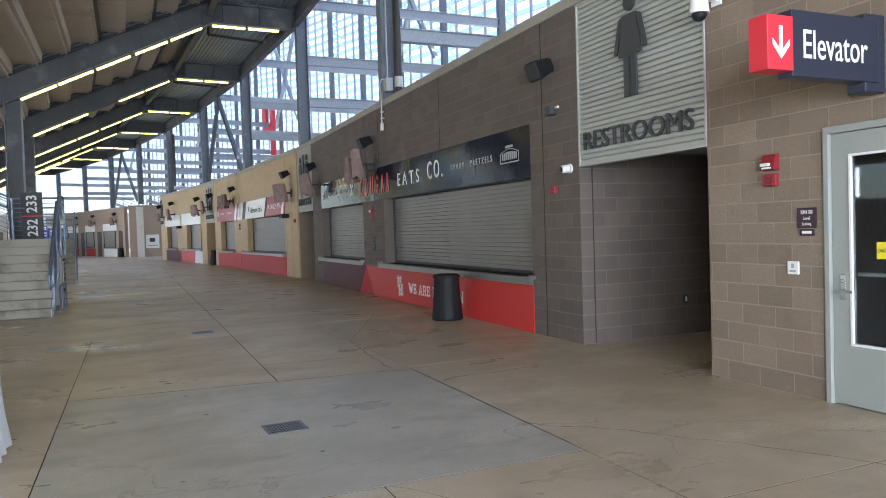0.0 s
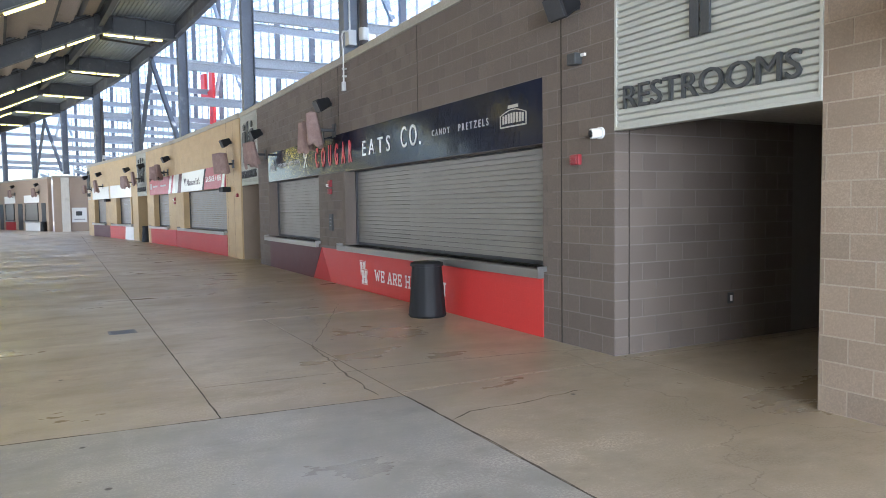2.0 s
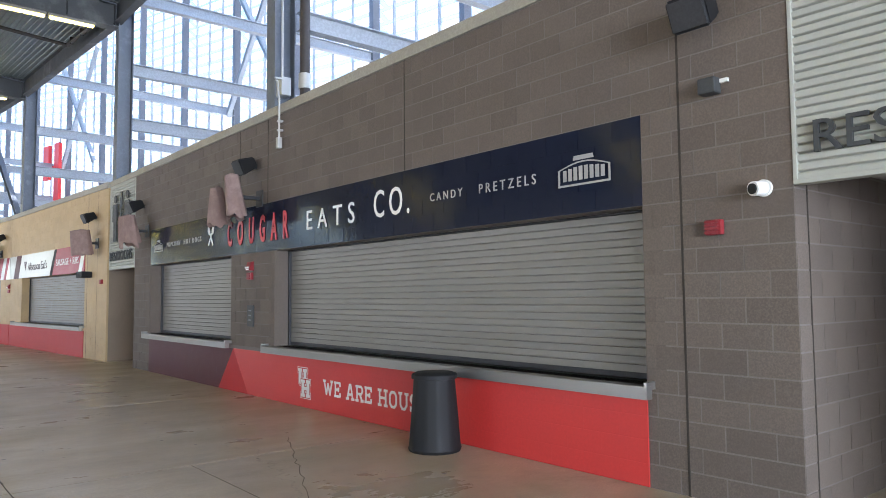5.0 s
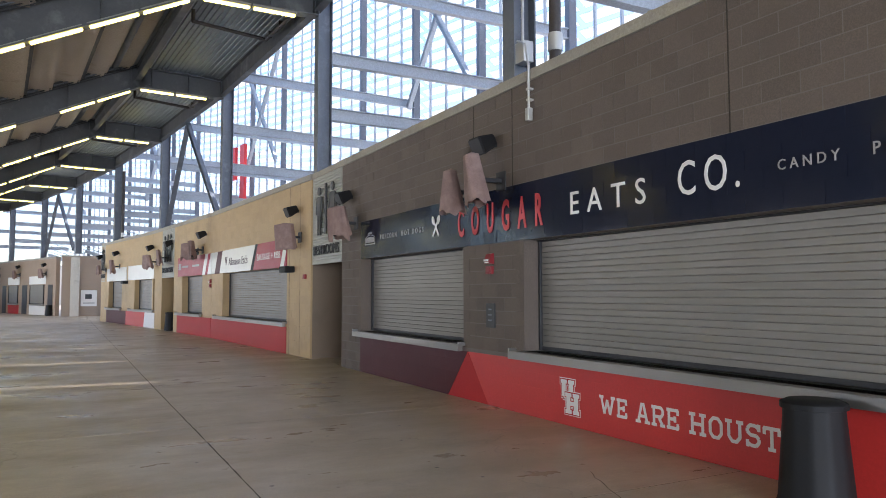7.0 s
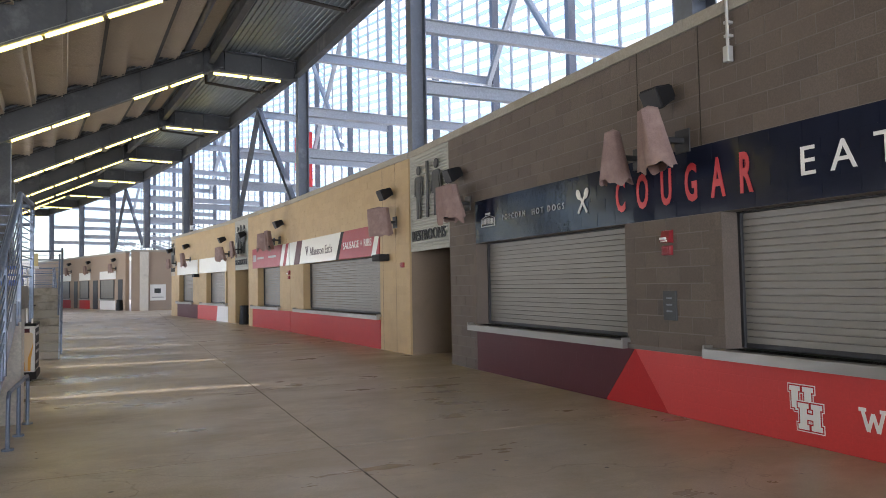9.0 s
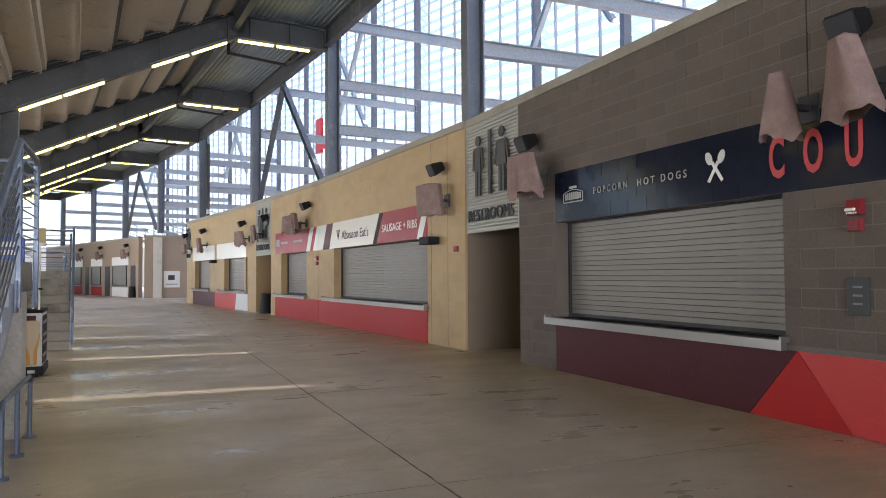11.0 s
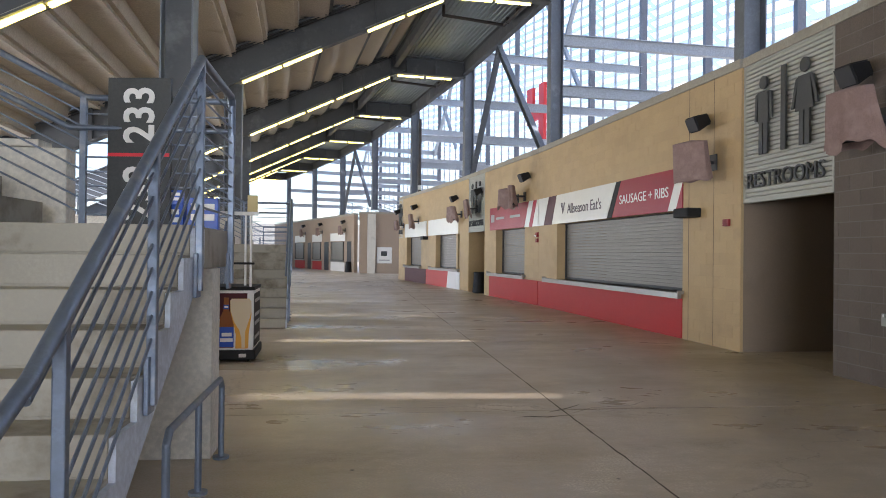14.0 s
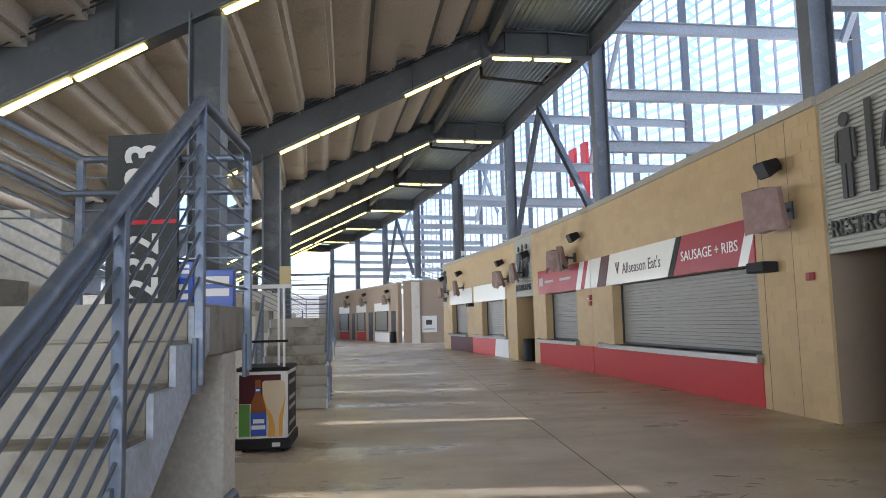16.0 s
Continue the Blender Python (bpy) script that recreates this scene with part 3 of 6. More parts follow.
def recess(m, y0, y1, side_mat, other_mat, mortar, n):
    """A restroom entrance: side walls, rear wall and low ceiling behind an opening."""
    w1 = fixed(f"recess_wall_{n}a", boxes((0.0035, 4.9, y1 + 0.0035, y1 + 0.0205, 0, 4.4), (0.21, 4.9, y1 + 0.021, y1 + 0.2, 0, 4.4)), mortar, "dark block side wall of the restroom entrance", "wall", m)
    w2 = fixed(f"recess_wall_{n}b", boxes((0.21, 4.9, y0 - 0.2, y0, 0, 4.4)), other_mat, "block side wall of the restroom entrance", "wall", m)
    fixed(f"recess_wall_{n}c", boxes((4.7, 4.9, y0 + 0.001, y1 - 0.001, 0, 4.4)), side_mat, "block rear wall of the restroom entrance", "wall", m)
    fixed(f"recess_ceiling_{n}", boxes((0.12, 4.7, y0 + 0.001, y1 - 0.001, 2.62, 2.7)), M_ROOM, "dark low ceiling of the restroom entrance", "ceiling", m)
    return w1


rw = recess(FA, 3.84, 6.2, M_DARK, M_DARK, M_MORTAR, 1)
recess(FA, 21.9, 24.1, M_TAN, M_DARK, M_TAN, 2)
recess(FC, 5.55, 7.75, M_OCHRE, M_OCHRE, M_OCHRE_MORTAR, 3)


# ---- roller shutters, counters ----
def slat_mesh(length):
    bm = B()
    h = 0.077
    prof = [(0.002, 0.0005), (-0.011, 0.0012), (-0.0125, 0.004), (-0.013, 0.038), (-0.0125, h - 0.007), (-0.011, h - 0.0042), (0.002, h - 0.003), (0.006, h - 0.003), (0.006, 0.0005)]
    prism(bm, prof, "y", 0, length)
    bmesh.ops.recalc_face_normals(bm, faces=bm.faces[:])
    me = bpy.data.meshes.new("slat")
    bm.to_mesh(me)
    bm.free()
    me.materials.append(M_SHUTTER)
    return me


def shutter(m, y0, y1, z0, z1, label, inset=0.29):
    t = thing("roller_shutter", m @ Matrix.Translation((inset, y0, z0)), label, "shutter", "closed roller shutters")
    w, h = y1 - y0, z1 - z0
    me = slat_mesh(w - 0.06)
    k = int((h - 0.05) / 0.077)
    for i in range(k):
        ob = new("slat", me)
        ob.parent = t
        ob.matrix_basis = Matrix.Translation((0, 0.03, 0.05 + i * 0.077))
    part("bottom_bar", boxes((-0.02, 0.02, 0.03, w - 0.03, 0.0, 0.052), bevel=0.004), M_DARKMETAL, t)
    for y in (0.0, w - 0.05):
        part("guide_rail", boxes((-0.05, 0.05, y, y + 0.05, 0, h), bevel=0.004), M_DARKMETAL, t)
    part("hood", boxes((-0.06, 0.05, 0, w, 0.05 + k * 0.077, h), bevel=0.004), M_DARKMETAL, t)
    return t


def counter(m, y0, y1, z=0.86, label="stainless steel counter ledge below the shutter", ends=(True, True)):
    t = thing("counter_ledge", m @ Matrix.Translation((0, y0, z)), label, "counter", "counter ledges")
    w = y1 - y0
    bm = B()
    prism(bm, [(-0.13, -0.11), (-0.13, -0.004), (-0.124, 0.0), (0.34, 0.0), (0.34, -0.03), (-0.05, -0.03), (-0.05, -0.11)], "y", 0, w)
    part("ledge", bm, M_STAINLESS, t)
    for y in (0.0, w):
        s = 0.03 if y else -0.03
        part("end_cap", boxes((-0.13, -0.0, min(y, y - s), max(y, y - s), -0.001, 0.035), bevel=0.004), M_STAINLESS, t)
    return t


def jambs(m, y0, y1, material, wall, z0=0.86, z1=2.4):
    """Block returns at the sides of a shutter opening, and its head."""
    bm = B()
    for y, s in ((y0, 1), (y1, -1)):
        bx(bm, 0.0015, 0.42, min(y + s * .005, y - s * 0.19), max(y + s * .005, y - s * 0.19), z0, z1 - 0.004)
    part("jamb", bm, material, wall)


jambs(FA, 7.5, 14.5, M_DARK, wall_2), jambs(FA, 16.2, 20.7, M_DARK, wall_2)
jambs(FB, 1.8, 8.6, M_OCHRE, wall_3), jambs(FC, 1.2, 4.15, M_OCHRE, wall_4)
jambs(FD, 0.0, 3.3, M_OCHRE, wall_5), jambs(FD, 6.0, 9.2, M_OCHRE, wall_5)
shutter(FA, 7.5, 14.5, 0.87, 2.4, "wide grey steel roller shutter, closed, above the red panel")
shutter(FA, 16.2, 20.7, 0.87, 2.4, "grey steel roller shutter, closed, above the maroon panel")
shutter(FB, 1.8, 8.6, 0.87, 2.4, "wide grey roller shutter in the ochre wall, closed")
shutter(FC, 1.2, 4.15, 0.87, 2.4, "narrow grey roller shutter in the ochre wall, closed")
shutter(FC, 9.2, 9.7, 0.87, 2.4, "edge of a closed roller shutter at a distant stand")
shutter(FD, 0.0, 3.3, 0.87, 2.4, "closed roller shutter of a distant stand")
shutter(FD, 6.0, 9.2, 0.87, 2.4, "closed narrow roller shutter of a distant stand")
counter(FA, 7.42, 14.72), counter(FA, 16.15, 20.87), counter(FB, 1.75, 9.5), counter(FC, 1.1, 4.9), counter(FC, 9.1, 9.7), counter(FD, 0.0, 4.2), counter(FD, 5.9, 9.6)


# ---- restroom fronts: ribbed panels with lettering ----
def figure(out, x, z, h, skirt, d=0.03):
    """A flat pictogram: head, body, arms and legs."""
    def piece(name, outline, e=0.0):
        bm = B()
        prism(bm, outline, "y", e, d - e)
        out.append((name, bm))
    r = h * 0.085
    piece("pictogram_head", [(x + r * math.cos(a), z + h - r + r * math.sin(a)) for a in np.linspace(0, 2 * math.pi, 18, endpoint=False)])
    w, top = h * 0.17, z + h * 0.80
    lean = 1.0 if skirt else 0.66
    piece("pictogram_body", [(x - w * .62, top), (x + w * .62, top), (x + w * lean, z + h * .40), (x - w * lean, z + h * .40)])
    for s in (-1, 1):
        a, b = (w * .62, w * 1.35) if skirt else (w * .70, w * 1.02)
        piece("pictogram_arm", [(x + s * a, top), (x + s * (a + w * .34), top - h * .03), (x + s * (b + w * .12), z + h * .44), (x + s * (b - w * .16), z + h * .44)], 0.002)
        piece("pictogram_leg", [(x + s * w * .08, z + h * .41), (x + s * w * .55, z + h * .41), (x + s * w * .55, z), (x + s * w * .08, z)], 0.001)


def restroom_front(m, y0, y1, z0, z1, label, who):
    t = thing("restroom_sign", m @ on(y1, 0), label, "sign", "restroom fronts")
    w = y1 - y0
    bm = B()
    n = int((z1 - z0 - 0.04) / 0.066)
    step = (z1 - z0 - 0.04) / n
    prof = [(0.09, z0 + 0.02)]
    for i in range(n):
        z = z0 + 0.02 + i * step
        prof += [(0.034, z + step * 0.06), (0.007, z + step * 0.20), (0.004, z + step * 0.28), (0.0, z + step * 0.80), (0.005, z + step * 0.86), (0.034, z + step * 0.94)]
    prof += [(0.09, z1 - 0.02)]
    prism(bm, prof, "x", 0.03, w - 0.03)
    part("ribbed_panel", bm, M_LOUVER, t)
    for a, b, c, d in ((0, w, z0, z0 + 0.035), (0, w, z1 - 0.03, z1)):
        part("frame_rail", boxes((a, b, -0.012, 0.10, c, d), bevel=0.004), M_LOUVER, t)
    for a in (0.0, w - 0.03):
        part("frame_stile", boxes((a, a + 0.03, -0.011, 0.10, z0 + 0.035, z1 - 0.03), bevel=0.004), M_LOUVER, t)
    words("RESTROOMS", w * 0.86, 0.235, M_SIGNGREY, t, Matrix.Translation((w * 0.5, -0.025, 2.745)), "lettering", 0.016, 0.0, "raised dark grey capital letters")
    made = []
    if who == "women":
        figure(made, w * 0.5, 3.17, 1.22, True)
    else:
        figure(made, w * 0.28, 3.12, 1.2, False)
        figure(made, w * 0.74, 3.12, 1.22, True)
        bm = B()
        bx(bm, w * 0.49, w * 0.54, 0.0, 0.03, 3.12, 4.36)
        made.append(("pictogram_bar", bm))
    for nm, bm in made:
        part(nm, bm, M_SIGNGREY, t, "flat dark grey toilet pictogram", at=Matrix.Translation((0, -0.055, 0)))
    part("pictogram_mount", boxes(*[(w * 0.48, w * 0.52, -0.03, 0.02, z, z + 0.03) for z in (3.3, 3.6, 3.9)]), M_SIGNGREY, t)


restroom_front(FA, 3.84, 6.2, 2.42, WALL_TOP, "grey-green ribbed metal panel over the women's restroom entrance", "women")
restroom_front(FA, 21.9, 24.1, 2.40, WALL_TOP, "ribbed metal panel over the restroom entrance beside the ochre wall", "both")
restroom_front(FC, 5.55, 7.75, 2.40, WALL_TOP, "ribbed metal panel over a distant restroom entrance", "both")
restroom_front(FD, 10.2, 11.2, 2.40, WALL_TOP, "ribbed metal panel at the end of the distant stand", "both")

# ---- painted bands and signs ----
def band(m, outline, material, label, thick=0.012):
    bm = B()
    prism(bm, outline, "x", -thick, 0.004)
    t = thing("wall_graphic", m, label, "graphic", "lower wall graphics")
    part("film", bm, material, t)
    return t


red_band = band(FA, [(7.5, 0.005), (15.44, 0.005), (16.045, 0.748), (7.5, 0.748)], M_RED, "glossy red vinyl panel below the wide shutter")
band(FA, [(15.446, 0.005), (16.70, 0.005), (16.054, 0.748)], M_RED2, "deeper red slanted vinyl wedge")
band(FA, [(16.71, 0.005), (20.68, 0.005), (20.68, 0.748), (16.064, 0.748)], M_MAROON, "dark maroon vinyl panel below the shutter")
band(FB, [(1.8, 0.005), (10.2, 0.005), (10.2, 0.748), (1.8, 0.748)], M_RED2, "deep red vinyl panel on the ochre wall")
band(FC, [(0.02, 0.005), (4.9, 0.005), (4.9, 0.748), (0.02, 0.748)], M_RED2, "deep red vinyl panel on the ochre wall")
band(FD, [(0.0, 0.005), (1.4, 0.005), (1.2, 0.748), (0.0, 0.748)], M_WHITE, "white vinyl panel of a distant stand")
band(FD, [(1.41, 0.005), (5.0, 0.005), (5.0, 0.748), (1.21, 0.748)], M_RED, "red vinyl panel of a distant stand")
band(FD, [(5.01, 0.005), (9.6, 0.005), (9.6, 0.748), (5.01, 0.748)], M_MAROON, "maroon vinyl panel of a distant stand")
band(FC, [(9.1, 0.005), (9.7, 0.005), (9.7, 0.748), (9.1, 0.748)], M_WHITE, "white vinyl panel of a distant stand")

SLAB = {  # strokes on a unit square, wide serifs; advance width first
    "W": (1.35, ((.12, .95, .32, .05), (.32, .05, .5, .8), (.5, .8, .68, .05), (.68, .05, .88, .95), (.0, .94, .26, .94), (.74, .94, 1.0, .94))),
    "E": (.9, ((.2, 0, .2, 1), (.03, .075, .92, .075), (.03, .925, .92, .925), (.2, .5, .68, .5), (.87, .06, .87, .3), (.87, .7, .87, .94), (.66, .36, .66, .64))),
    "A": (1.1, ((.2, .05, .44, .95), (.8, .05, .56, .95), (.38, .925, .62, .925), (.3, .34, .7, .34), (.02, .06, .36, .06), (.64, .06, .98, .06))),
    "R": (1.0, ((.2, 0, .2, 1), (.03, .925, .7, .925), (.7, .94, .84, .78), (.84, .82, .84, .6), (.84, .62, .68, .45), (.2, .47, .7, .47), (.56, .45, .82, .06), (.03, .065, .38, .065), (.66, .065, .98, .065))),
    "H": (1.1, ((.2, 0, .2, 1), (.8, 0, .8, 1), (.2, .5, .8, .5), (.02, .065, .38, .065), (.62, .065, .98, .065), (.02, .935, .38, .935), (.62, .935, .98, .935))),
    "O": (.95, ((.15, .24, .15, .76), (.85, .24, .85, .76), (.34, .075, .66, .075), (.34, .925, .66, .925), (.15, .27, .36, .06), (.64, .06, .85, .27), (.85, .73, .64, .94), (.36, .94, .15, .73))),
    "U": (1.05, ((.2, .26, .2, 1), (.8, .26, .8, 1), (.38, .075, .62, .075), (.2, .28, .4, .06), (.6, .06, .8, .28), (.02, .935, .38, .935), (.62, .935, .98, .935))),
    "S": (.85, ((.13, .3, .13, .0), (.13, .17, .36, .075), (.36, .075, .66, .075), (.66, .06, .86, .24), (.86, .22, .86, .38), (.86, .38, .7, .5), (.7, .5, .32, .52), (.32, .52, .14, .64), (.14, .62, .14, .78), (.14, .78, .34, .94), (.34, .925, .64, .925), (.64, .925, .86, .83), (.86, 1, .86, .7))),
    "T": (.95, ((.5, 0, .5, 1), (.05, .925, .95, .925), (.1, .93, .1, .66), (.9, .93, .9, .66), (.3, .065, .7, .065))),
    "N": (1.1, ((.2, 0, .2, 1), (.8, 0, .8, 1), (.2, .95, .8, .05), (.02, .065, .38, .065), (.02, .935, .3, .935), (.62, .935, .98, .935))),
}


def slab_words(body, w, h, material, parent, m, label):
    """Slab lettering from straight strokes, one object a letter, centred on m."""
    total = sum(SLAB[c][0] if c != " " else 0.5 for c in body)
    k, x, thick = w / total, -w / 2, h * 0.155
    for c in body:
        if c == " ":
            x += 0.5 * k
            continue
        adv, strokes = SLAB[c]
        bm = B()
        for i, (xa, za, xb, zb) in enumerate(strokes):
            a, b = Vector((x + xa * adv * k * .92, (za - .5) * h)), Vector((x + xb * adv * k * .92, (zb - .5) * h))
            d = (b - a).normalized()
            n = Vector((-d.y, d.x)) * thick / 2
            prism(bm, [a + n, a - n, b - n, b + n], "y", -0.003 - 0.0002 * i, 0.0)
        part("letter", bm, material, parent, label, at=m)
        x += adv * k


slab_words("WE ARE HOUSTON", 2.9, 0.215, M_WHITE, red_band, on(11.47, 0.352, 0.013), "white slab lettering")
# interlocked block emblem: each letter as white edge, red line and white face
EMBLEM_U = ((.04, .13, .24, .47), (.21, .30, .24, .47), (.085, .255, .215, .30), (.015, .155, .43, .485), (.185, .325, .43, .485))
EMBLEM_H = ((.15, .24, .03, .29), (.32, .41, .03, .29), (.24, .32, .13, .19), (.125, .265, .015, .07), (.295, .435, .015, .07), (.125, .265, .25, .305), (.295, .435, .25, .305))
lift = 0.0
for rects in (EMBLEM_U, EMBLEM_H):
    for grow, film in ((0.026, M_WHITE), (0.015, M_RED2), (0.0, M_WHITE)):
        bm = B()
        for k, (a, b, c, d) in enumerate(rects):
            bx(bm, a - grow, b + grow, -lift - 0.0012 - 0.00008 * k, -lift, c - grow, d + grow)
        part("emblem", bm, film, red_band, "layer of the interlocked block emblem", at=on(13.675, 0.145, 0.0125) @ Matrix.Scale(0.88, 4))
        lift += 0.0018

navy = thing("shop_sign", FA, "glossy navy sign band with white and red lettering over the shutters", "sign")
part("backing", boxes((0.0028, 0.012, 7.502, 20.698, 2.402, 3.198)), M_NAVY, navy)
words("COUGAR", 2.46, 0.46, M_LETTER_RED, navy, on(15.19, 2.79, 0.012), "lettering", 0.004, 0.022, "tall red capital letters", 1.3, 0.60)
words("EATS", 1.38, 0.29, M_LETTER, navy, on(12.76, 2.79, 0.012), "lettering", 0.004, 0.0, "white capital letters", 1.25, 0.74)
words("CO.", 0.80, 0.36, M_LETTER, navy, on(11.25, 2.84, 0.012), "lettering", 0.004, 0.0, "white capital letters", 1.1, 0.82)
words("CANDY", 0.58, 0.095, M_LETTER_DIM, navy, on(10.15, 2.80, 0.012), "lettering", 0.004, 0.0, "small white letters", 1.6)
words("PRETZELS", 0.84, 0.105, M_LETTER_DIM, navy, on(9.16, 2.80, 0.012), "lettering", 0.004, 0.0, "small white letters", 1.6)
words("POPCORN", 0.80, 0.10, M_LETTER_DIM, navy, on(19.2, 2.80, 0.012), "lettering", 0.004, 0.0, "small white letters", 1.6)
words("HOT DOGS", 0.95, 0.10, M_LETTER_DIM, navy, on(18.1, 2.80, 0.012), "lettering", 0.004, 0.0, "small white letters", 1.6)


def badge(parent, y, z, w, h):
    """A partner's badge as plain shapes: arched outline, banner and bars."""
    bm = B()
    arc = [(-w / 2, -h * .45)] + [(-w / 2 + w * i / 10, h * (.10 + .22 * math.sin(math.pi * i / 10))) for i in range(11)] + [(w / 2, -h * .45)]
    inner = [(x * 0.93, v * 0.86) for x, v in arc]
    n = len(arc)
    for i in range(n):
        q = [arc[i], arc[(i + 1) % n], inner[(i + 1) % n], inner[i]]
        prism(bm, q, "y", -0.004, 0)
    prism(bm, [(-w * .2, h * .36), (w * .2, h * .36), (w * .18, h * .5), (-w * .18, h * .5)], "y", -0.004, 0)
    for i in range(8):
        x = -w * .40 + i * w * .104
        prism(bm, [(x, -h * .28), (x + w * .07, -h * .28), (x + w * .07, h * (.06 + .10 * math.sin(math.pi * (i + .5) / 8))), (x, h * (.06 + .10 * math.sin(math.pi * (i + .5) / 8)))], "y", -0.004, 0)
    part("badge", bm, M_LETTER_DIM, parent, "pale arched badge outline", at=on(y, z, 0.012))


badge(navy, 8.13, 2.80, 0.62, 0.30), badge(navy, 20.15, 2.80, 0.55, 0.27)
bm = B()
for s in (-1, 1):
    prism(bm, [(-s * .13, -.16), (-s * .09, -.18), (s * .07, .05), (s * .03, .07)], "y", -0.004 - 0.001 * s, 0)
    k = [(s * .10 + .055 * math.cos(a) + s * .02 * math.sin(a), .11 + .08 * math.sin(a)) for a in np.linspace(0, 6.283, 14, endpoint=False)]
    prism(bm, k, "y", -0.004 - 0.001 * s, 0)
part("utensil_mark", bm, M_LETTER, navy, "white crossed spoon and fork", at=on(17.14, 2.81, 0.012))

band_sign = thing("shop_sign", FB, "red and cream sign panels over the ochre wall's shutters", "sign")


def panel(m, outline, material, parent, label, lift=0.02):
    bm = B()
    prism(bm, outline, "x", -lift, 0.002)
    return part("panel", bm, material, parent, label, at=m)


I0 = Matrix.Identity(4)
panel(I0, [(1.8, 2.40), (4.93, 2.40), (4.45, 3.2), (1.8, 3.2)], M_CRIMSON, band_sign, "deep red panel")
panel(I0, [(2.05, 2.40), (2.35, 2.40), (1.95, 3.2), (1.8, 3.2), (1.8, 2.9)], M_SIGNWHITE, band_sign, "white slash", 0.022)
panel(I0, [(4.95, 2.40), (5.2, 2.40), (4.7, 3.2), (4.47, 3.2)], M_BLACK, band_sign, "black slash")
panel(I0, [(5.22, 2.40), (9.0, 2.40), (8.6, 3.2), (4.72, 3.2)], M_SIGNWHITE, band_sign, "cream panel")
panel(I0, [(9.02, 2.40), (9.7, 2.40), (9.25, 3.2), (8.62, 3.2)], M_MAROON, band_sign, "maroon slash")
panel(I0, [(9.72, 2.40), (10.18, 2.40), (10.18, 3.2), (9.27, 3.2)], M_SIGNWHITE, band_sign, "cream panel")
words("SAUSAGE + RIBS", 2.2, 0.20, M_LETTER, band_sign, on(3.42, 2.78, 0.023), "lettering", 0.003, 0.0, "thin white letters")
words("Allseason Eat's", 2.25, 0.27, M_PLAQUE, band_sign, on(6.65, 2.78, 0.023), "lettering", 0.003, 0.0, "dark lettering")
bm = B()
for a in (-0.5, 0.0, 0.5):
    prism(bm, [(-.015, -.14), (.015, -.14), (.03 + a * .26, .16), (-.03 + a * .26, .16)], "y", -0.004 - abs(a) * .002, 0)
part("emblem", bm, M_PLAQUE, band_sign, "dark forked emblem", at=on(8.1, 2.80, 0.022))
sign_c = thing("shop_sign", FC, "red and cream sign panels over the narrow shutter", "sign")
panel(I0, [(0.02, 2.40), (0.5, 2.40), (0.1, 3.2), (0.02, 3.2)], M_SIGNWHITE, sign_c, "cream panel")
panel(I0, [(0.52, 2.40), (0.8, 2.40), (0.4, 3.2), (0.12, 3.2)], M_CRIMSON, sign_c, "red slash")
panel(I0, [(0.82, 2.40), (1.2, 2.40), (0.8, 3.2), (0.42, 3.2)], M_SIGNWHITE, sign_c, "white slash")
panel(I0, [(1.22, 2.40), (4.85, 2.40), (4.85, 3.2), (0.82, 3.2)], M_CRIMSON, sign_c, "deep red panel")
part("lettering", boxes((-0.026, -0.02, 1.6, 2.6, 2.76, 2.84), (-0.026, -0.02, 3.2, 4.1, 2.76, 2.84), (-0.026, -0.02, 4.3, 4.7, 2.68, 2.95)), M_LETTER_DIM, sign_c, "illegible white lettering")
sign_d = thing("shop_sign", FD, "bright white sign panel of a distant stand", "sign")
panel(I0, [(-0.3, 2.40), (4.6, 2.40), (4.6, 3.15), (-0.3, 3.15)], M_SIGNWHITE, sign_d, "white panel")
panel(I0, [(5.0, 2.40), (9.6, 2.40), (9.6, 3.15), (5.0, 3.15)], M_SIGNWHITE, sign_d, "white panel")


# ---- steel frame: columns, rakers, deck, lights ----
COL_X, IN_X, BEND, FLAT_Z, SLOPE = 0.50, -8.9, -2.78, 9.17, 0.487


def h_column(name, m, height, label, w=0.38, shaded_web=None):
    t = thing(name, m, label, "column", name + "s")
    # a darker web material puts the shade between lit flanges into the colour
    part("web", boxes((-w / 2 + .02, w / 2 - .02, -0.012, 0.012, 0.02, height)), shaded_web or M_STEEL, t)
    for s in (-1, 1):
        part("flange", boxes((s * w / 2 - .012, s * w / 2 + .012, -w * .42, w * .42, 0.02, height), bevel=0.002), M_STEEL, t)
    part("base_plate", boxes((-w * .75, w * .75, -w * .7, w * .7, 0, 0.02)), M_STEEL, t)
    return t


def low(u):
    """Height of a girder's underside at the distance u from the wall."""
    return FLAT_Z if u > BEND else FLAT_Z + SLOPE * (u - BEND)


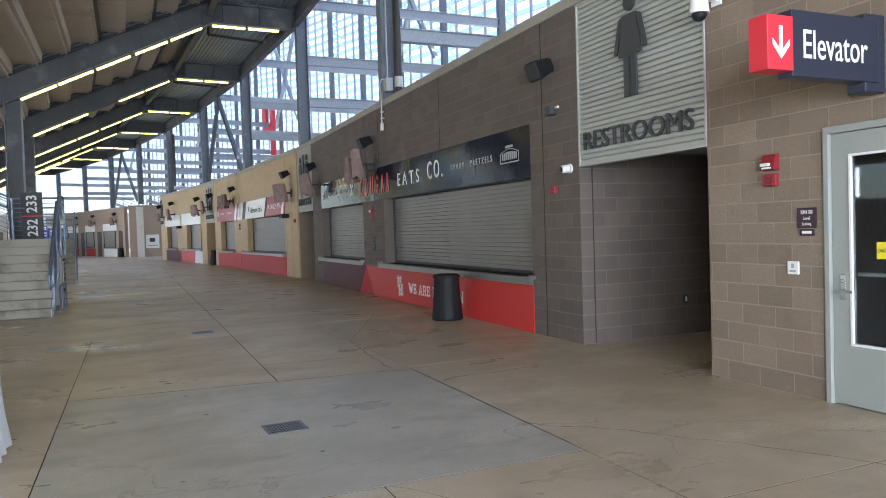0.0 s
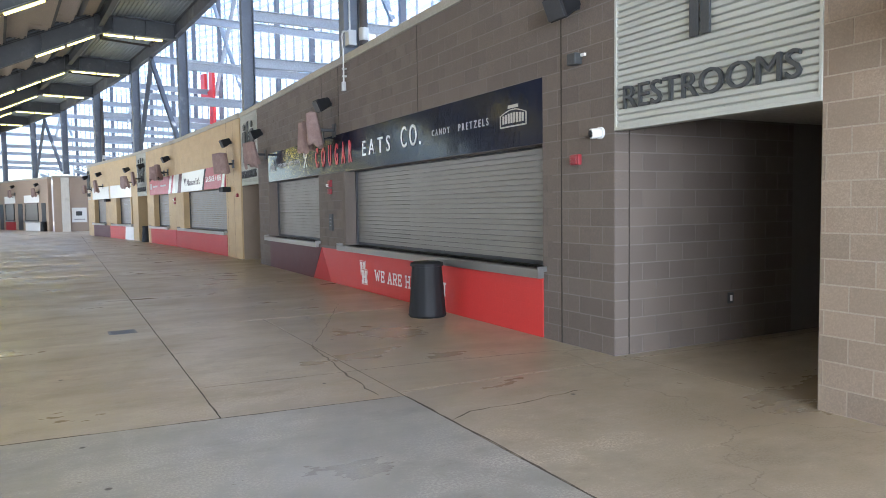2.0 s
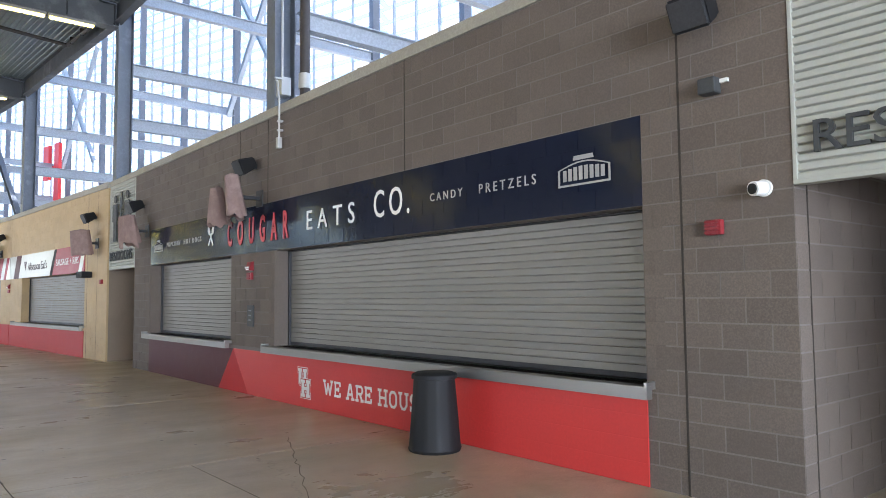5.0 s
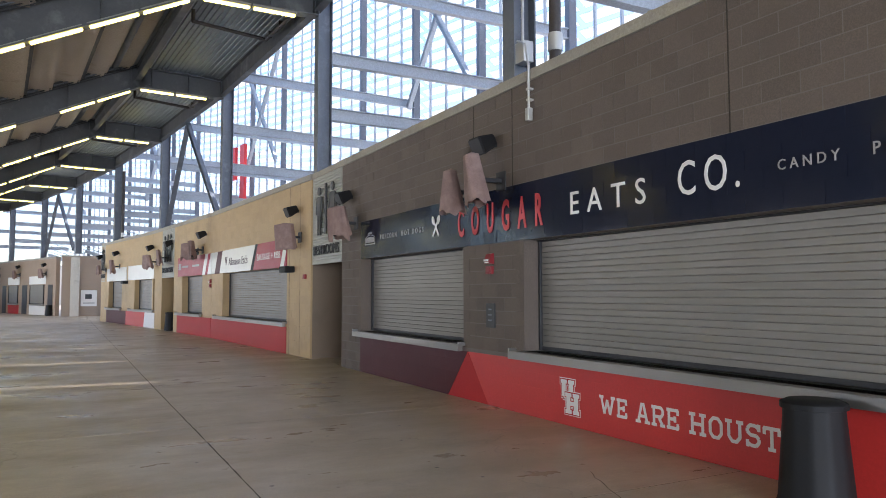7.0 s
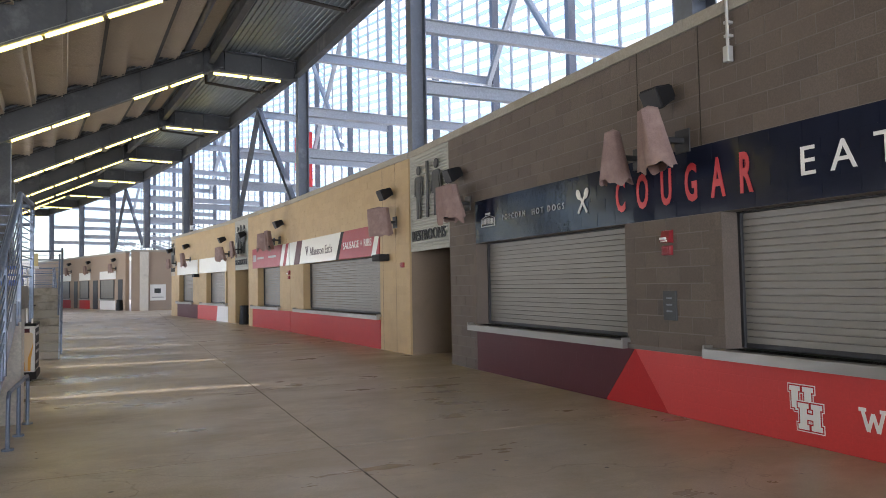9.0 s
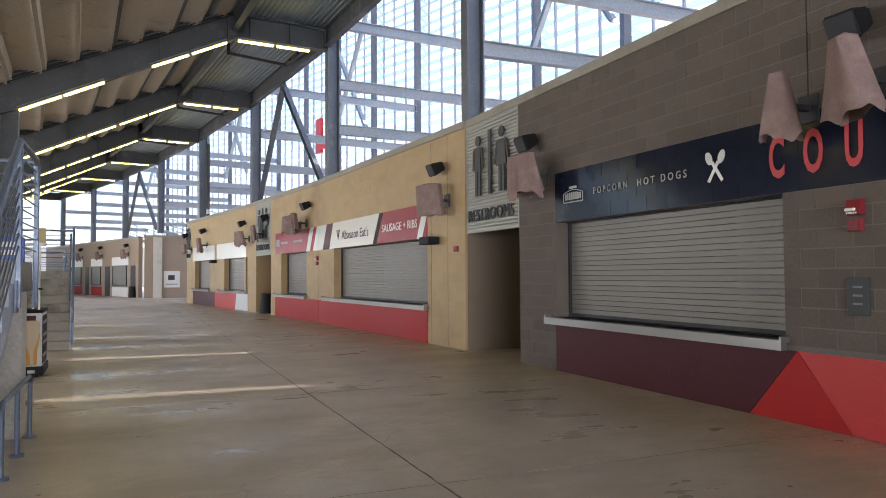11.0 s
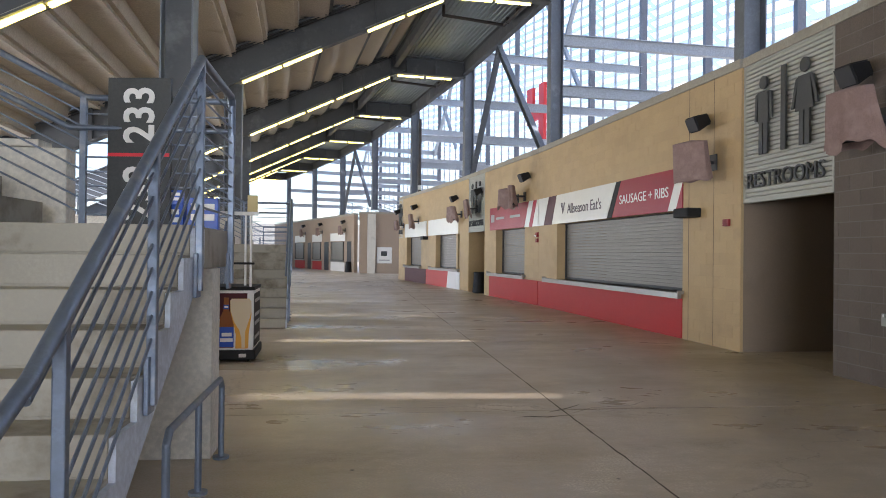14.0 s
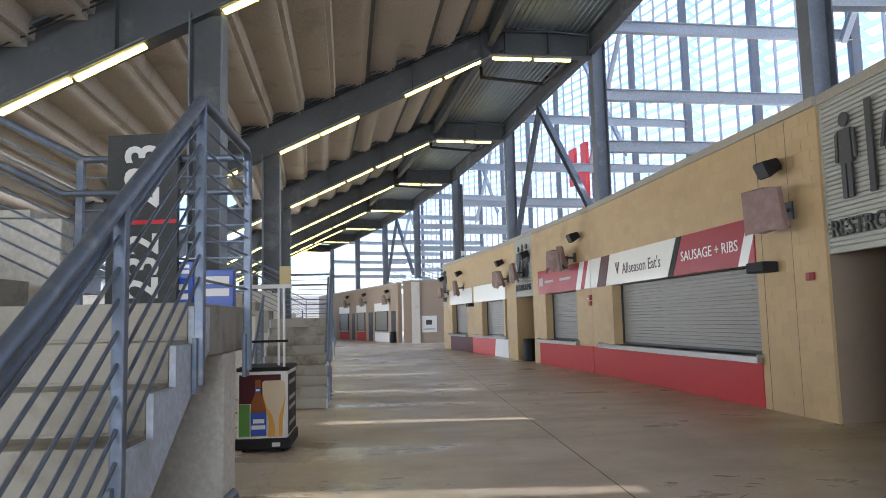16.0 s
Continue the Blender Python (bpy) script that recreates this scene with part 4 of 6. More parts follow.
DEEP = 0.95
for i, m in enumerate(LINES):
    t = thing("roof_girder", m, "weathered grey steel girder under the stand, sloping then level", "girder", "roof girders")
    girder(t, "sloping_web", (-16.8, 0, low(-16.8) + DEEP * 1.1), (BEND, 0, low(BEND) + DEEP * 1.04), DEEP, 0.34, 0.02, 0.035, M_RAKER)
    girder(t, "level_web", (BEND, 0, FLAT_Z + 0.72), (COL_X - 0.2, 0, FLAT_Z + 0.72), 0.72, 0.34, 0.02, 0.03, M_RAKER)
    for u in (-12.5, -10.2, -7.2, -5.0, -3.0):
        part("stiffener", boxes((u - 0.008, u + 0.008, -0.16, 0.16, low(u) + 0.06, low(u) + 0.98)), M_RAKER, t)
    for u in (-2.3, -1.0, 0.2):
        part("stiffener", boxes((u - 0.008, u + 0.008, -0.16, 0.16, FLAT_Z + 0.03, FLAT_Z + 0.69)), M_RAKER, t)
    bm = B()
    tube(bm, [(-13.5, -0.2, low(-13.5) + 1.0), (BEND, -0.2, low(BEND) + 0.86), (0.2, -0.2, FLAT_Z + 0.62)], 0.022, 6)
    part("cable_conduit", bm, M_STEEL, t)
    for k in (1, 2):
        bm = B()
        tube(bm, [(-13.5, -0.2, low(-13.5) + 1.0 - .075 * k), (BEND, -0.2, low(BEND) + 0.86 - .075 * k)], 0.016, 6)
        part("cable_conduit", bm, M_DARKMETAL, t)
    h_column("outer_column", m @ Matrix.Translation((COL_X, 0.3 if i == 3 else 0.0, 4.52)), FLAT_Z - 0.9, "tall grey steel H-column behind the block wall")
    h_column("inner_column", m @ Matrix.Translation((IN_X, 0, 0)), low(IN_X) - 0.02, "grey steel H-column carrying a sloping girder", 0.46, M_RAKER)


def strip_light(m, a, b, label="twin fluorescent strip light below a girder"):
    """A batten with a glowing tube between two points of a girder line."""
    a, b = Vector(a), Vector(b)
    d = b - a
    mm = m @ Matrix.Translation(a) @ Matrix.Rotation(-math.atan2(d.z, d.x), 4, "Y")
    t = thing("strip_light", mm, label, "light", "strip lights")
    n = d.length
    part("housing", boxes((0.0, n, -0.07, 0.07, 0.02, 0.10), bevel=0.01), M_LAMPBODY, t)
    part("tube", boxes((0.03, n - 0.03, -0.055, 0.055, -0.045, 0.02), bevel=0.02), M_TUBE, t, "glowing yellowish diffuser")
    return t


for i, m in enumerate(LINES):
    for u in (-11.85, -10.8, -8.7, -7.6, -5.25, -4.1) if i == 5 else (-11.85, -10.8, -8.7, -7.6, -6.45, -5.25, -4.1):
        strip_light(m, (u, -0.06, low(u) - 0.08), (u + (1.04 if u < -9 else 1.1), -0.06, low(u + 1.1) - 0.08))
    strip_light(m, (-2.70, -0.06, FLAT_Z - 0.09), (-1.5, -0.06, FLAT_Z - 0.09))
    strip_light(m, (-1.45, -0.06, FLAT_Z - 0.09), (-0.3, -0.06, FLAT_Z - 0.09))

# seating tiers, deck and edge beams bay by bay
for i, (m0, m1) in enumerate(zip(LINES, LINES[1:])):
    t = thing("seating_tiers", Matrix.Identity(4), "precast beige concrete seating tiers seen from below", "stand", "seating tiers")

    def P(u, z, k):
        return (m0, m1)[k] @ Vector((u, 0, z))

    def sweep(bm, outline):
        a = [bm.verts.new(P(u, z, 0)) for u, z in outline]
        b = [bm.verts.new(P(u, z, 1)) for u, z in outline]
        n = len(outline)
        bm.faces.new(a), bm.faces.new(b[::-1])
        for q in range(n):
            bm.faces.new((a[q], b[q], b[(q + 1) % n], a[(q + 1) % n]))
    tread = 0.84
    u = -16.52
    while u < BEND - 0.3:
        if 5 <= i <= 8 and u < -11.0:
            u += tread
            continue
        z = low(u) + DEEP * 1.12 + 0.12
        bm = B()
        sweep(bm, [(u, z - 0.34), (u + 0.10, z - 0.34), (u + 0.13, z - 0.02), (u + tread, z - 0.02), (u + tread, z + 0.10), (u, z + 0.10)])
        part("tier", bm, M_PRECAST, t)
        u += tread
    d = thing("metal_deck", Matrix.Identity(4), "ribbed steel deck of the upper walkway seen from below", "deck", "metal decks")
    bm = B()
    n = 26
    du = (0.55 - BEND + 0.9) / n
    prof = []
    for k in range(n):
        a = BEND - 0.9 + k * du
        prof += [(a, FLAT_Z + 0.80), (a + du * .45, FLAT_Z + 0.80), (a + du * .55, FLAT_Z + 0.765), (a + du * .95, FLAT_Z + 0.765)]
    prof += [(0.55, FLAT_Z + 0.80), (0.55, FLAT_Z + 1.0), (BEND - 0.9, FLAT_Z + 1.0)]
    sweep(bm, prof)
    part("sheet", bm, M_DECK, d)
    for u0, dep, wid in ((BEND + 0.02, 0.50, 0.2), (0.28, 0.62, 0.22)):
        bm = B()
        beam(bm, P(u0, FLAT_Z + 0.74, 0), P(u0, FLAT_Z + 0.74, 1), dep, wid, 0.012, 0.02)
        part("joist", bm, M_RAKER, d)
    # parapet above the deck keeps the walkway edge closed
    bm = B()
    sweep(bm, [(0.4, FLAT_Z + 1.0), (0.55, FLAT_Z + 1.0), (0.55, FLAT_Z + 1.35), (0.4, FLAT_Z + 1.35)])
    part("curb", bm, M_STEEL, d)
    for u, r in ((-3.55, 0.11), (-3.95, 0.075)):
        run = thing("service_pipe", Matrix.Identity(4), "grey service pipe along the stand's underside", "pipe", "service pipes")
        bm = B()
        rod(bm, P(u, low(u) + 1.0, 0), P(u, low(u) + 1.0, 1), r, 12)
        part("pipe", bm, M_STEEL, run, smooth=True)
    for u in (-4.6, -6.3):
        run = thing("cross_channel", Matrix.Identity(4), "dark steel channel between two girders", "beam", "cross channels")
        bm = B()
        beam(bm, P(u, low(u) + 1.06, 0), P(u, low(u) + 1.06, 1), 0.22, 0.12)
        part("channel", bm, M_RAKER, run)
    pipe = thing("drain_pipe", Matrix.Identity(4), "dark brown drain pipe hung below the deck", "pipe", "drain pipes")
    bm = B()
    def Q(u, f, dz=0.0):
        return P(u, FLAT_Z + 0.36 + dz, 0).lerp(P(u, FLAT_Z + 0.36 + dz, 1), f)
    tube(bm, [Q(-2.3, 0.30, 0.35), Q(-2.3, 0.30), Q(-0.05, 0.34, -0.03), Q(-0.05, 0.02, -0.06), Q(0.6, 0.02, -0.1)], 0.055, 10)
    part("pipe", bm, M_PIPE, pipe, smooth=True)
    for f in (0.1, 0.2, 0.3):
        part("bracket", boxes((-.05, .05, -.02, .02, -.1, .12)), M_PIPE, pipe, at=Matrix.Translation(Q(-0.05, f)))

# ---- outer facade ----
OUT = 9.0
for i, (m0, m1) in enumerate(zip(LINES, LINES[1:])):
    def R(u, z, f):
        return (m0 @ Vector((u, 0, z))).lerp(m1 @ Vector((u, 0, z)), f)
    fac = thing("facade_bay", Matrix.Identity(4), "open outer facade bay with white slanted blades between posts", "facade", "outer facade bays")
    single = 4 <= i <= 9
    rest = B()
    z = 2.0
    while z < 22.0:
        bm = B() if single else rest
        for fa, fb in ((0.0, 1.0),) if i < 3 else ((0.0, 0.486), (0.519, 0.986)) if i == 3 else ((0.019, 0.486), (0.519, 0.986)):
            a, b = R(OUT + 0.25, z + 1.05 * fa, fa), R(OUT + 0.25, z + 1.05 * fb, fb)
            c, d = R(OUT + 0.545, z + 1.05 * fa - 0.2, fa), R(OUT + 0.545, z + 1.05 * fb - 0.2, fb)
            v = [bm.verts.new(p) for p in (a, b, d, c)]
            w = [bm.verts.new(p.co + Vector((0.008, 0, 0.009))) for p in v]
            for q in ((v[0], v[1], v[2], v[3]), (w[3], w[2], w[1], w[0]), (v[0], w[0], w[1], v[1]), (v[2], w[2], w[3], v[3])):
                bm.faces.new(q)
        if single:
            part("blade", bm, M_BLADE, fac)
        z += 0.52
    if single:
        rest.free()
    else:
        tagged(part("blade_field", rest, M_BLADE, fac, "white translucent slanted blades"), kind="stuff")
    for j in range(8):
        f = j / 8
        p = R(OUT, 0, f)
        thick = j in (0, 4)
        bm = B()
        r = 0.15 if thick else 0.045
        bx(bm, p.x - r, p.x + r, p.y - r * .8, p.y + r * .8, -0.3, 22.0)
        part("post" if thick else "mullion", bm, M_FACDARK if thick else M_FACPOST, fac)
    if i % 2 == 0:
        for za, zb in ((10.0, 17.0), (17.0, 10.0)):
            bm = B()
            beam(bm, R(OUT - .45, za, .5), R(OUT - .45, zb, 1.0), 0.2, 0.2)
            part("cross_brace", bm, M_FACPOST, fac)
    # radial beams from the column to the facade, and a chevron in the column line
    for z in (6.7, 8.25, 10.35):
        t = thing("tie_beam", m1, "pale grey steel beam from column to outer facade", "beam", "tie beams")
        bm = B()
        beam(bm, (COL_X + 0.2, 0, z), (OUT - 0.1, 0, z), 0.34, 0.22, 0.014, 0.022)
        part("beam", bm, M_FACPOST, t)
    if i in (5, 8):
        t = thing("chevron_brace", Matrix.Identity(4), "grey steel chevron brace between two columns", "brace", "chevron braces")
        for f in (0.08, 0.92):
            bm = B()
            beam(bm, R(0.3, FLAT_Z + 0.1, 0.5), R(0.45, 4.9, f), 0.2, 0.18)
            part("brace", bm, M_STEEL, t)
    # sloping outside ramp rails
    if i >= 6:
        ramp_t = thing("ramp_rail", Matrix.Identity(4), "white sloping railing of an outside ramp", "railing", "ramp rails")
        for q in range(4):
            bm = B()
            rod(bm, R(OUT - 2.2, 4.6 + q * .32, 0), R(OUT - 2.2, 6.2 + q * .32, 1), 0.035, 6)
            part("rail", bm, M_FACPOST, ramp_t)
        bm = B()
        beam(bm, R(OUT - 2.2, 4.4, 0), R(OUT - 2.2, 6.0, 1), 0.3, 0.2)
        part("stringer", bm, M_FACPOST, ramp_t)
        for f in (0.0, 0.25, 0.5, 0.75):
            p = R(OUT - 2.2, 0, f)
            part("post", boxes((p.x - .03, p.x + .03, p.y - .03, p.y + .03, 4.3 + 1.6 * f, 5.65 + 1.6 * f)), M_FACPOST, ramp_t)
# red banner letters on the facade
ban = thing("red_banner", pose(10.2, 55.5, 8.2, 0, 0, 10), "large red sign letter fixed to the outer facade", "sign")
part("bar", boxes((-0.1, 0.1, -1.6, -0.9, -0.8, 3.4)), M_BRIGHTRED, ban)
part("bar", boxes((-0.1, 0.1, 0.0, 0.8, 1.2, 3.4)), M_BRIGHTRED, ban)
part("bar", boxes((-0.1, 0.1, -0.9, 0.0, 1.4, 2.0)), M_BRIGHTRED, ban)


# ---- access stairs to the seating ----
RISE, GO, STEPS, WIDE = 0.19, 0.297, 9, 1.25


def rail_run(bm, pts, r):
    tube(bm, pts, r, 10)


def access_stair(m, label):
    t = thing("access_stair", m, label, "stair", "access stairs")
    for k in range(STEPS):
        y = k * GO
        bm = boxes((-WIDE, 0, y, y + GO + (0.02 if k < STEPS - 1 else 0.0), k * RISE + 0.012, (k + 1) * RISE), bevel=0.006)
        if k:
            bx(bm, -WIDE + .004, -0.004, y + 0.006, y + GO, k * RISE - 0.03, k * RISE + 0.012)
        part("step", bm, M_STAIR, t)
    bm = B()
    saw = [(0.005, 0.0)]
    for k in range(STEPS):
        saw += [(k * GO + 0.005, (k + 1) * RISE - 0.02), ((k + 1) * GO + 0.005, (k + 1) * RISE - 0.02)]
    saw += [(STEPS * GO + 0.005, STEPS * RISE - 0.25), (0.34, 0.0)]
    prism(bm, saw, "x", 0.002, 0.032)
    prism(bm, saw, "x", -WIDE - 0.032, -WIDE - 0.002)
    part("stringer", bm, M_STRINGER, t, "pale grey-blue painted saw-tooth side")
    bm = B()
    prism(bm, [(0.2, 0.0), (0.36, 0.0), (STEPS * GO, STEPS * RISE - 0.26), (STEPS * GO, STEPS * RISE - 0.18)], "x", -WIDE + 0.1, -0.1)
    part("soffit", bm, M_PIER, t)
    y1 = 3.78
    part("landing", boxes((-WIDE - 0.02, 0.0, STEPS * GO + 0.006, y1, STEPS * RISE - 0.29, STEPS * RISE), bevel=0.008), M_STAIR, t)
    part("pier", boxes((-WIDE, -0.01, 3.19, 3.5, 0, STEPS * RISE - 0.295), bevel=0.006), M_PIER, t, "pale concrete pier under the landing")
    # outer guard rail
    zt = lambda y: 1.31 + (y - 0.23) * 0.684
    top = STEPS * RISE + 1.05
    posts = [(0.23, 0.30), (1.33, 0.95), (2.38, 1.45), (3.54, 1.45)]
    for x, full in ((0.06, True), (-WIDE - 0.06, False)):
        g = part("guard_rail", B_rail(x, zt, top, full), M_RAIL, t, "galvanised pipe guard rail", smooth=True)
        for y, zb in posts if full else posts[:2]:
            zz = zt(y) if y < 2.3 else top
            part("post", boxes((x - .024, x + .024, y - .022, y + .022, zb - 0.16, zz - 0.01), bevel=0.006), M_RAIL, g)
            part("side_plate", boxes((min(x, x + (.024 if not full else -.024)), max(x, x + (.024 if not full else -.024)), y - .06, y + .06, zb - 0.2, zb + 0.08), bevel=0.004), M_RAIL, g)
        segs = [(0.25, 1.31), (1.35, 2.36), (2.40, 3.52)] if full else [(0.25, 1.31)]
        for a, b in segs:
            for k in range(8):
                d = 0.13 + k * 0.115
                bm = B()
                za, zb = (zt(a) - d, zt(b) - d) if b < 2.38 else (top - d, top - d)
                rod(bm, (x, a, za), (x, b, zb), 0.008, 6)
                part("infill_rod", bm, M_RAIL, g)
    # rear guard rail of the landing
    bm = B()
    rail_run(bm, [(0.03, 3.70, top), (-WIDE + 0.15, 3.70, top), (-WIDE - 1.9, 3.70, top + 1.05)], 0.026)
    rail_run(bm, [(0.03, 3.64, top - 0.25), (-WIDE + 0.05, 3.64, top - 0.25), (-WIDE - 1.9, 3.64, top + 0.72)], 0.022)
    part("rear_rail", bm, M_RAIL, t, smooth=True)
    part("post", boxes((-WIDE + .11, -WIDE + .16, 3.675, 3.725, STEPS * RISE, top), bevel=0.006), M_RAIL, t)
    for k in range(8):
        d = 0.13 + k * 0.115
        bm = B()
        tube(bm, [(0.0, 3.70, top - d), (-WIDE + 0.15, 3.70, top - d), (-WIDE - 1.9, 3.70, top + 1.05 - d)], 0.008, 6)
        part("infill_rod", bm, M_RAIL, t)
    # upper flight toward the seats
    for k in range(5):
        x = -WIDE - 0.05 - k * 0.29
        part("upper_step", boxes((x - 0.29, x, 2.42, 3.42, STEPS * RISE + k * RISE - (0.3 if k == 0 else 0.1), STEPS * RISE + (k + 1) * RISE), bevel=0.006), M_STAIR, t)
    part("upper_base", boxes((-WIDE - 1.5, -WIDE - 0.06, 2.45, 3.40, 0.0, STEPS * RISE - 0.1)), M_PIER, t)
    return t


def B_rail(x, zt, top, full):
    bm = B()
    nose = 0.91
    foot = [(x, 0.0, zt(0.0)), (x, -0.52, nose), (x, -0.53, nose - 0.20), (x, -0.49, nose - 0.27), (x, -0.42, nose - 0.28), (x, -0.12, nose - 0.23), (x, 0.22, nose - 0.23)]
    if full:
        rail_run(bm, [foot[1], foot[0], (x, 2.38, top), (x, 3.46, top), (x, 3.53, top - 0.05), (x, 3.54, top - 0.3)], 0.030)
        rail_run(bm, [(x - 0.06, 0.1, zt(0.1) - 0.16), (x - 0.06, 2.36, top - 0.16), (x - 0.06, 2.62, top - 0.16)], 0.022)
    else:
        rail_run(bm, [foot[1], foot[0], (x, 1.5, zt(1.5))], 0.030)
    rail_run(bm, foot[1:], 0.026)
    return bm


STAIR_1 = pose(-1.54, 15.5, 0)
access_stair(STAIR_1, "concrete stair with galvanised pipe railings up to the seating")
access_stair(pose(-1.86, 27.9, 0, 0, 0, 4), "second concrete stair farther along with pipe railings")
access_stair(pose(-3.4, 46.5, 0, 0, 0, 8), "distant concrete stair with pipe railings")


def low_barrier(m):
    t = thing("low_barrier", m, "low galvanised pipe barrier beside the stair", "barrier")
    bm = B()
    tube(bm, [(0, 0.0, 0.02), (0, 0.0, 0.52), (0, 0.07, 0.585), (0, 1.53, 0.60), (0, 1.6, 0.54), (0, 1.6, 0.02)], 0.022, 10)
    part("pipe", bm, M_RAIL, t, smooth=True)
    bm = B()
    rod(bm, (0, 0.8, 0.02), (0, 0.8, 0.59), 0.022, 10)
    part("middle_post", bm, M_RAIL, t, smooth=True)
    for y in (0, 0.8, 1.6):
        bm = B()
        rod(bm, (0, y, 0), (0, y, 0.02), 0.06, 14)
        part("foot_plate", bm, M_RAIL, t)


low_barrier(pose(-1.475, 17.1, 0))
low_barrier(pose(-1.95, 29.5, 0, 0, 0, 4))

# section sign on the landing
sec = thing("section_sign", pose(-2.205, 19.10, 1.711, 0, 0, -8), "dark grey upright section sign with white numbers and a red line", "sign")
part("panel", boxes((-0.25, 0.25, 0, 0.04, 0, 1.20), bevel=0.004), M_SIGNGREY, sec)
part("stripe", boxes((-0.245, 0.245, -0.003, 0.001, 0.575, 0.602)), M_ORANGE_RED, sec, "thin red stripe")
for body, z in (("233", 0.90), ("232", 0.29)):
    w = words(body, 0.44, 0.25, M_WHITE, sec, Matrix.Translation((0.0, -0.002, z)) @ Matrix.Rotation(radians(-90), 4, "Y"), "number", 0.003, 0.02, "white numerals turned sideways")
part("foot", boxes((-0.2, 0.2, -0.08, 0.12, -0.001, 0.012)), M_SIGNGREY, sec)

# drink cartons on the landing
def carton(m, w, d, h, label):
    t = thing("drink_carton", m, label, "carton", "drink cartons")
    part("box", boxes((-w / 2, w / 2, -d / 2, d / 2, 0, h), bevel=0.006), M_BLUE, t)
    part("flap_seam", boxes((-w / 2 + .004, w / 2 - .004, -0.01, 0.01, h - .001, h + .002)), M_WHITE, t)
    for z in (h * .30, h * .62):
        part("print", boxes((-w * .38, w * .38, -d / 2 - 0.002, -d / 2 + .001, z, z + h * .2)), M_WHITE, t, "white illegible print")


carton(pose(-1.72, 19.19, 1.711, 0, 0, 4), 0.24, 0.12, 0.26, "blue drink carton with white print on the landing")
carton(pose(-1.99, 19.2, 1.711, 0, 0, -6), 0.26, 0.12, 0.20, "blue drink carton lying on the landing")
carton(pose(-1.99, 19.2, 1.912, 0, 0, 8), 0.22, 0.11, 0.12, "small blue drink carton stacked on another")

# low concrete walls toward the seating bowl
fixed("bowl_wall", boxes((-11.3, -11.0, -12, 95, 0, 2.2), bevel=0.02), M_PIER, "low concrete wall along the seating bowl", "wall")
for y, x in ((19.25, -4.2), (32.0, -4.8)):
    fixed("vomitory_wall", boxes((-10.9, x + 1.4, y, y + 0.2, 0, 2.36), (-10.9, x + 1.2, y - 0.03, y + 0.23, 2.362, 2.42), bevel=0.01), M_PIER, "pale concrete side wall of the seating entrance", "wall")
for y in (19.4, 32.2):
    t = thing("seat_rail", pose(-6.5, y + 1.5, 0, 0, 0, -20), "white sunlit railing by the seating entrance", "railing", "seating rails")
    for k in range(7):
        bm = B()
        rod(bm, (-3.2, 0, 2.3 + k * .15 + 1.2), (0.6, 0, 2.3 + k * .15), 0.012, 6)
        part("rail", bm, M_FACPOST, t)
    for x in (-3.0, -1.8, -0.6, 0.5):
        part("post", boxes((x - .02, x + .02, -.02, .02, 0, 3.5 - (x + 3) * .32)), M_FACPOST, t)


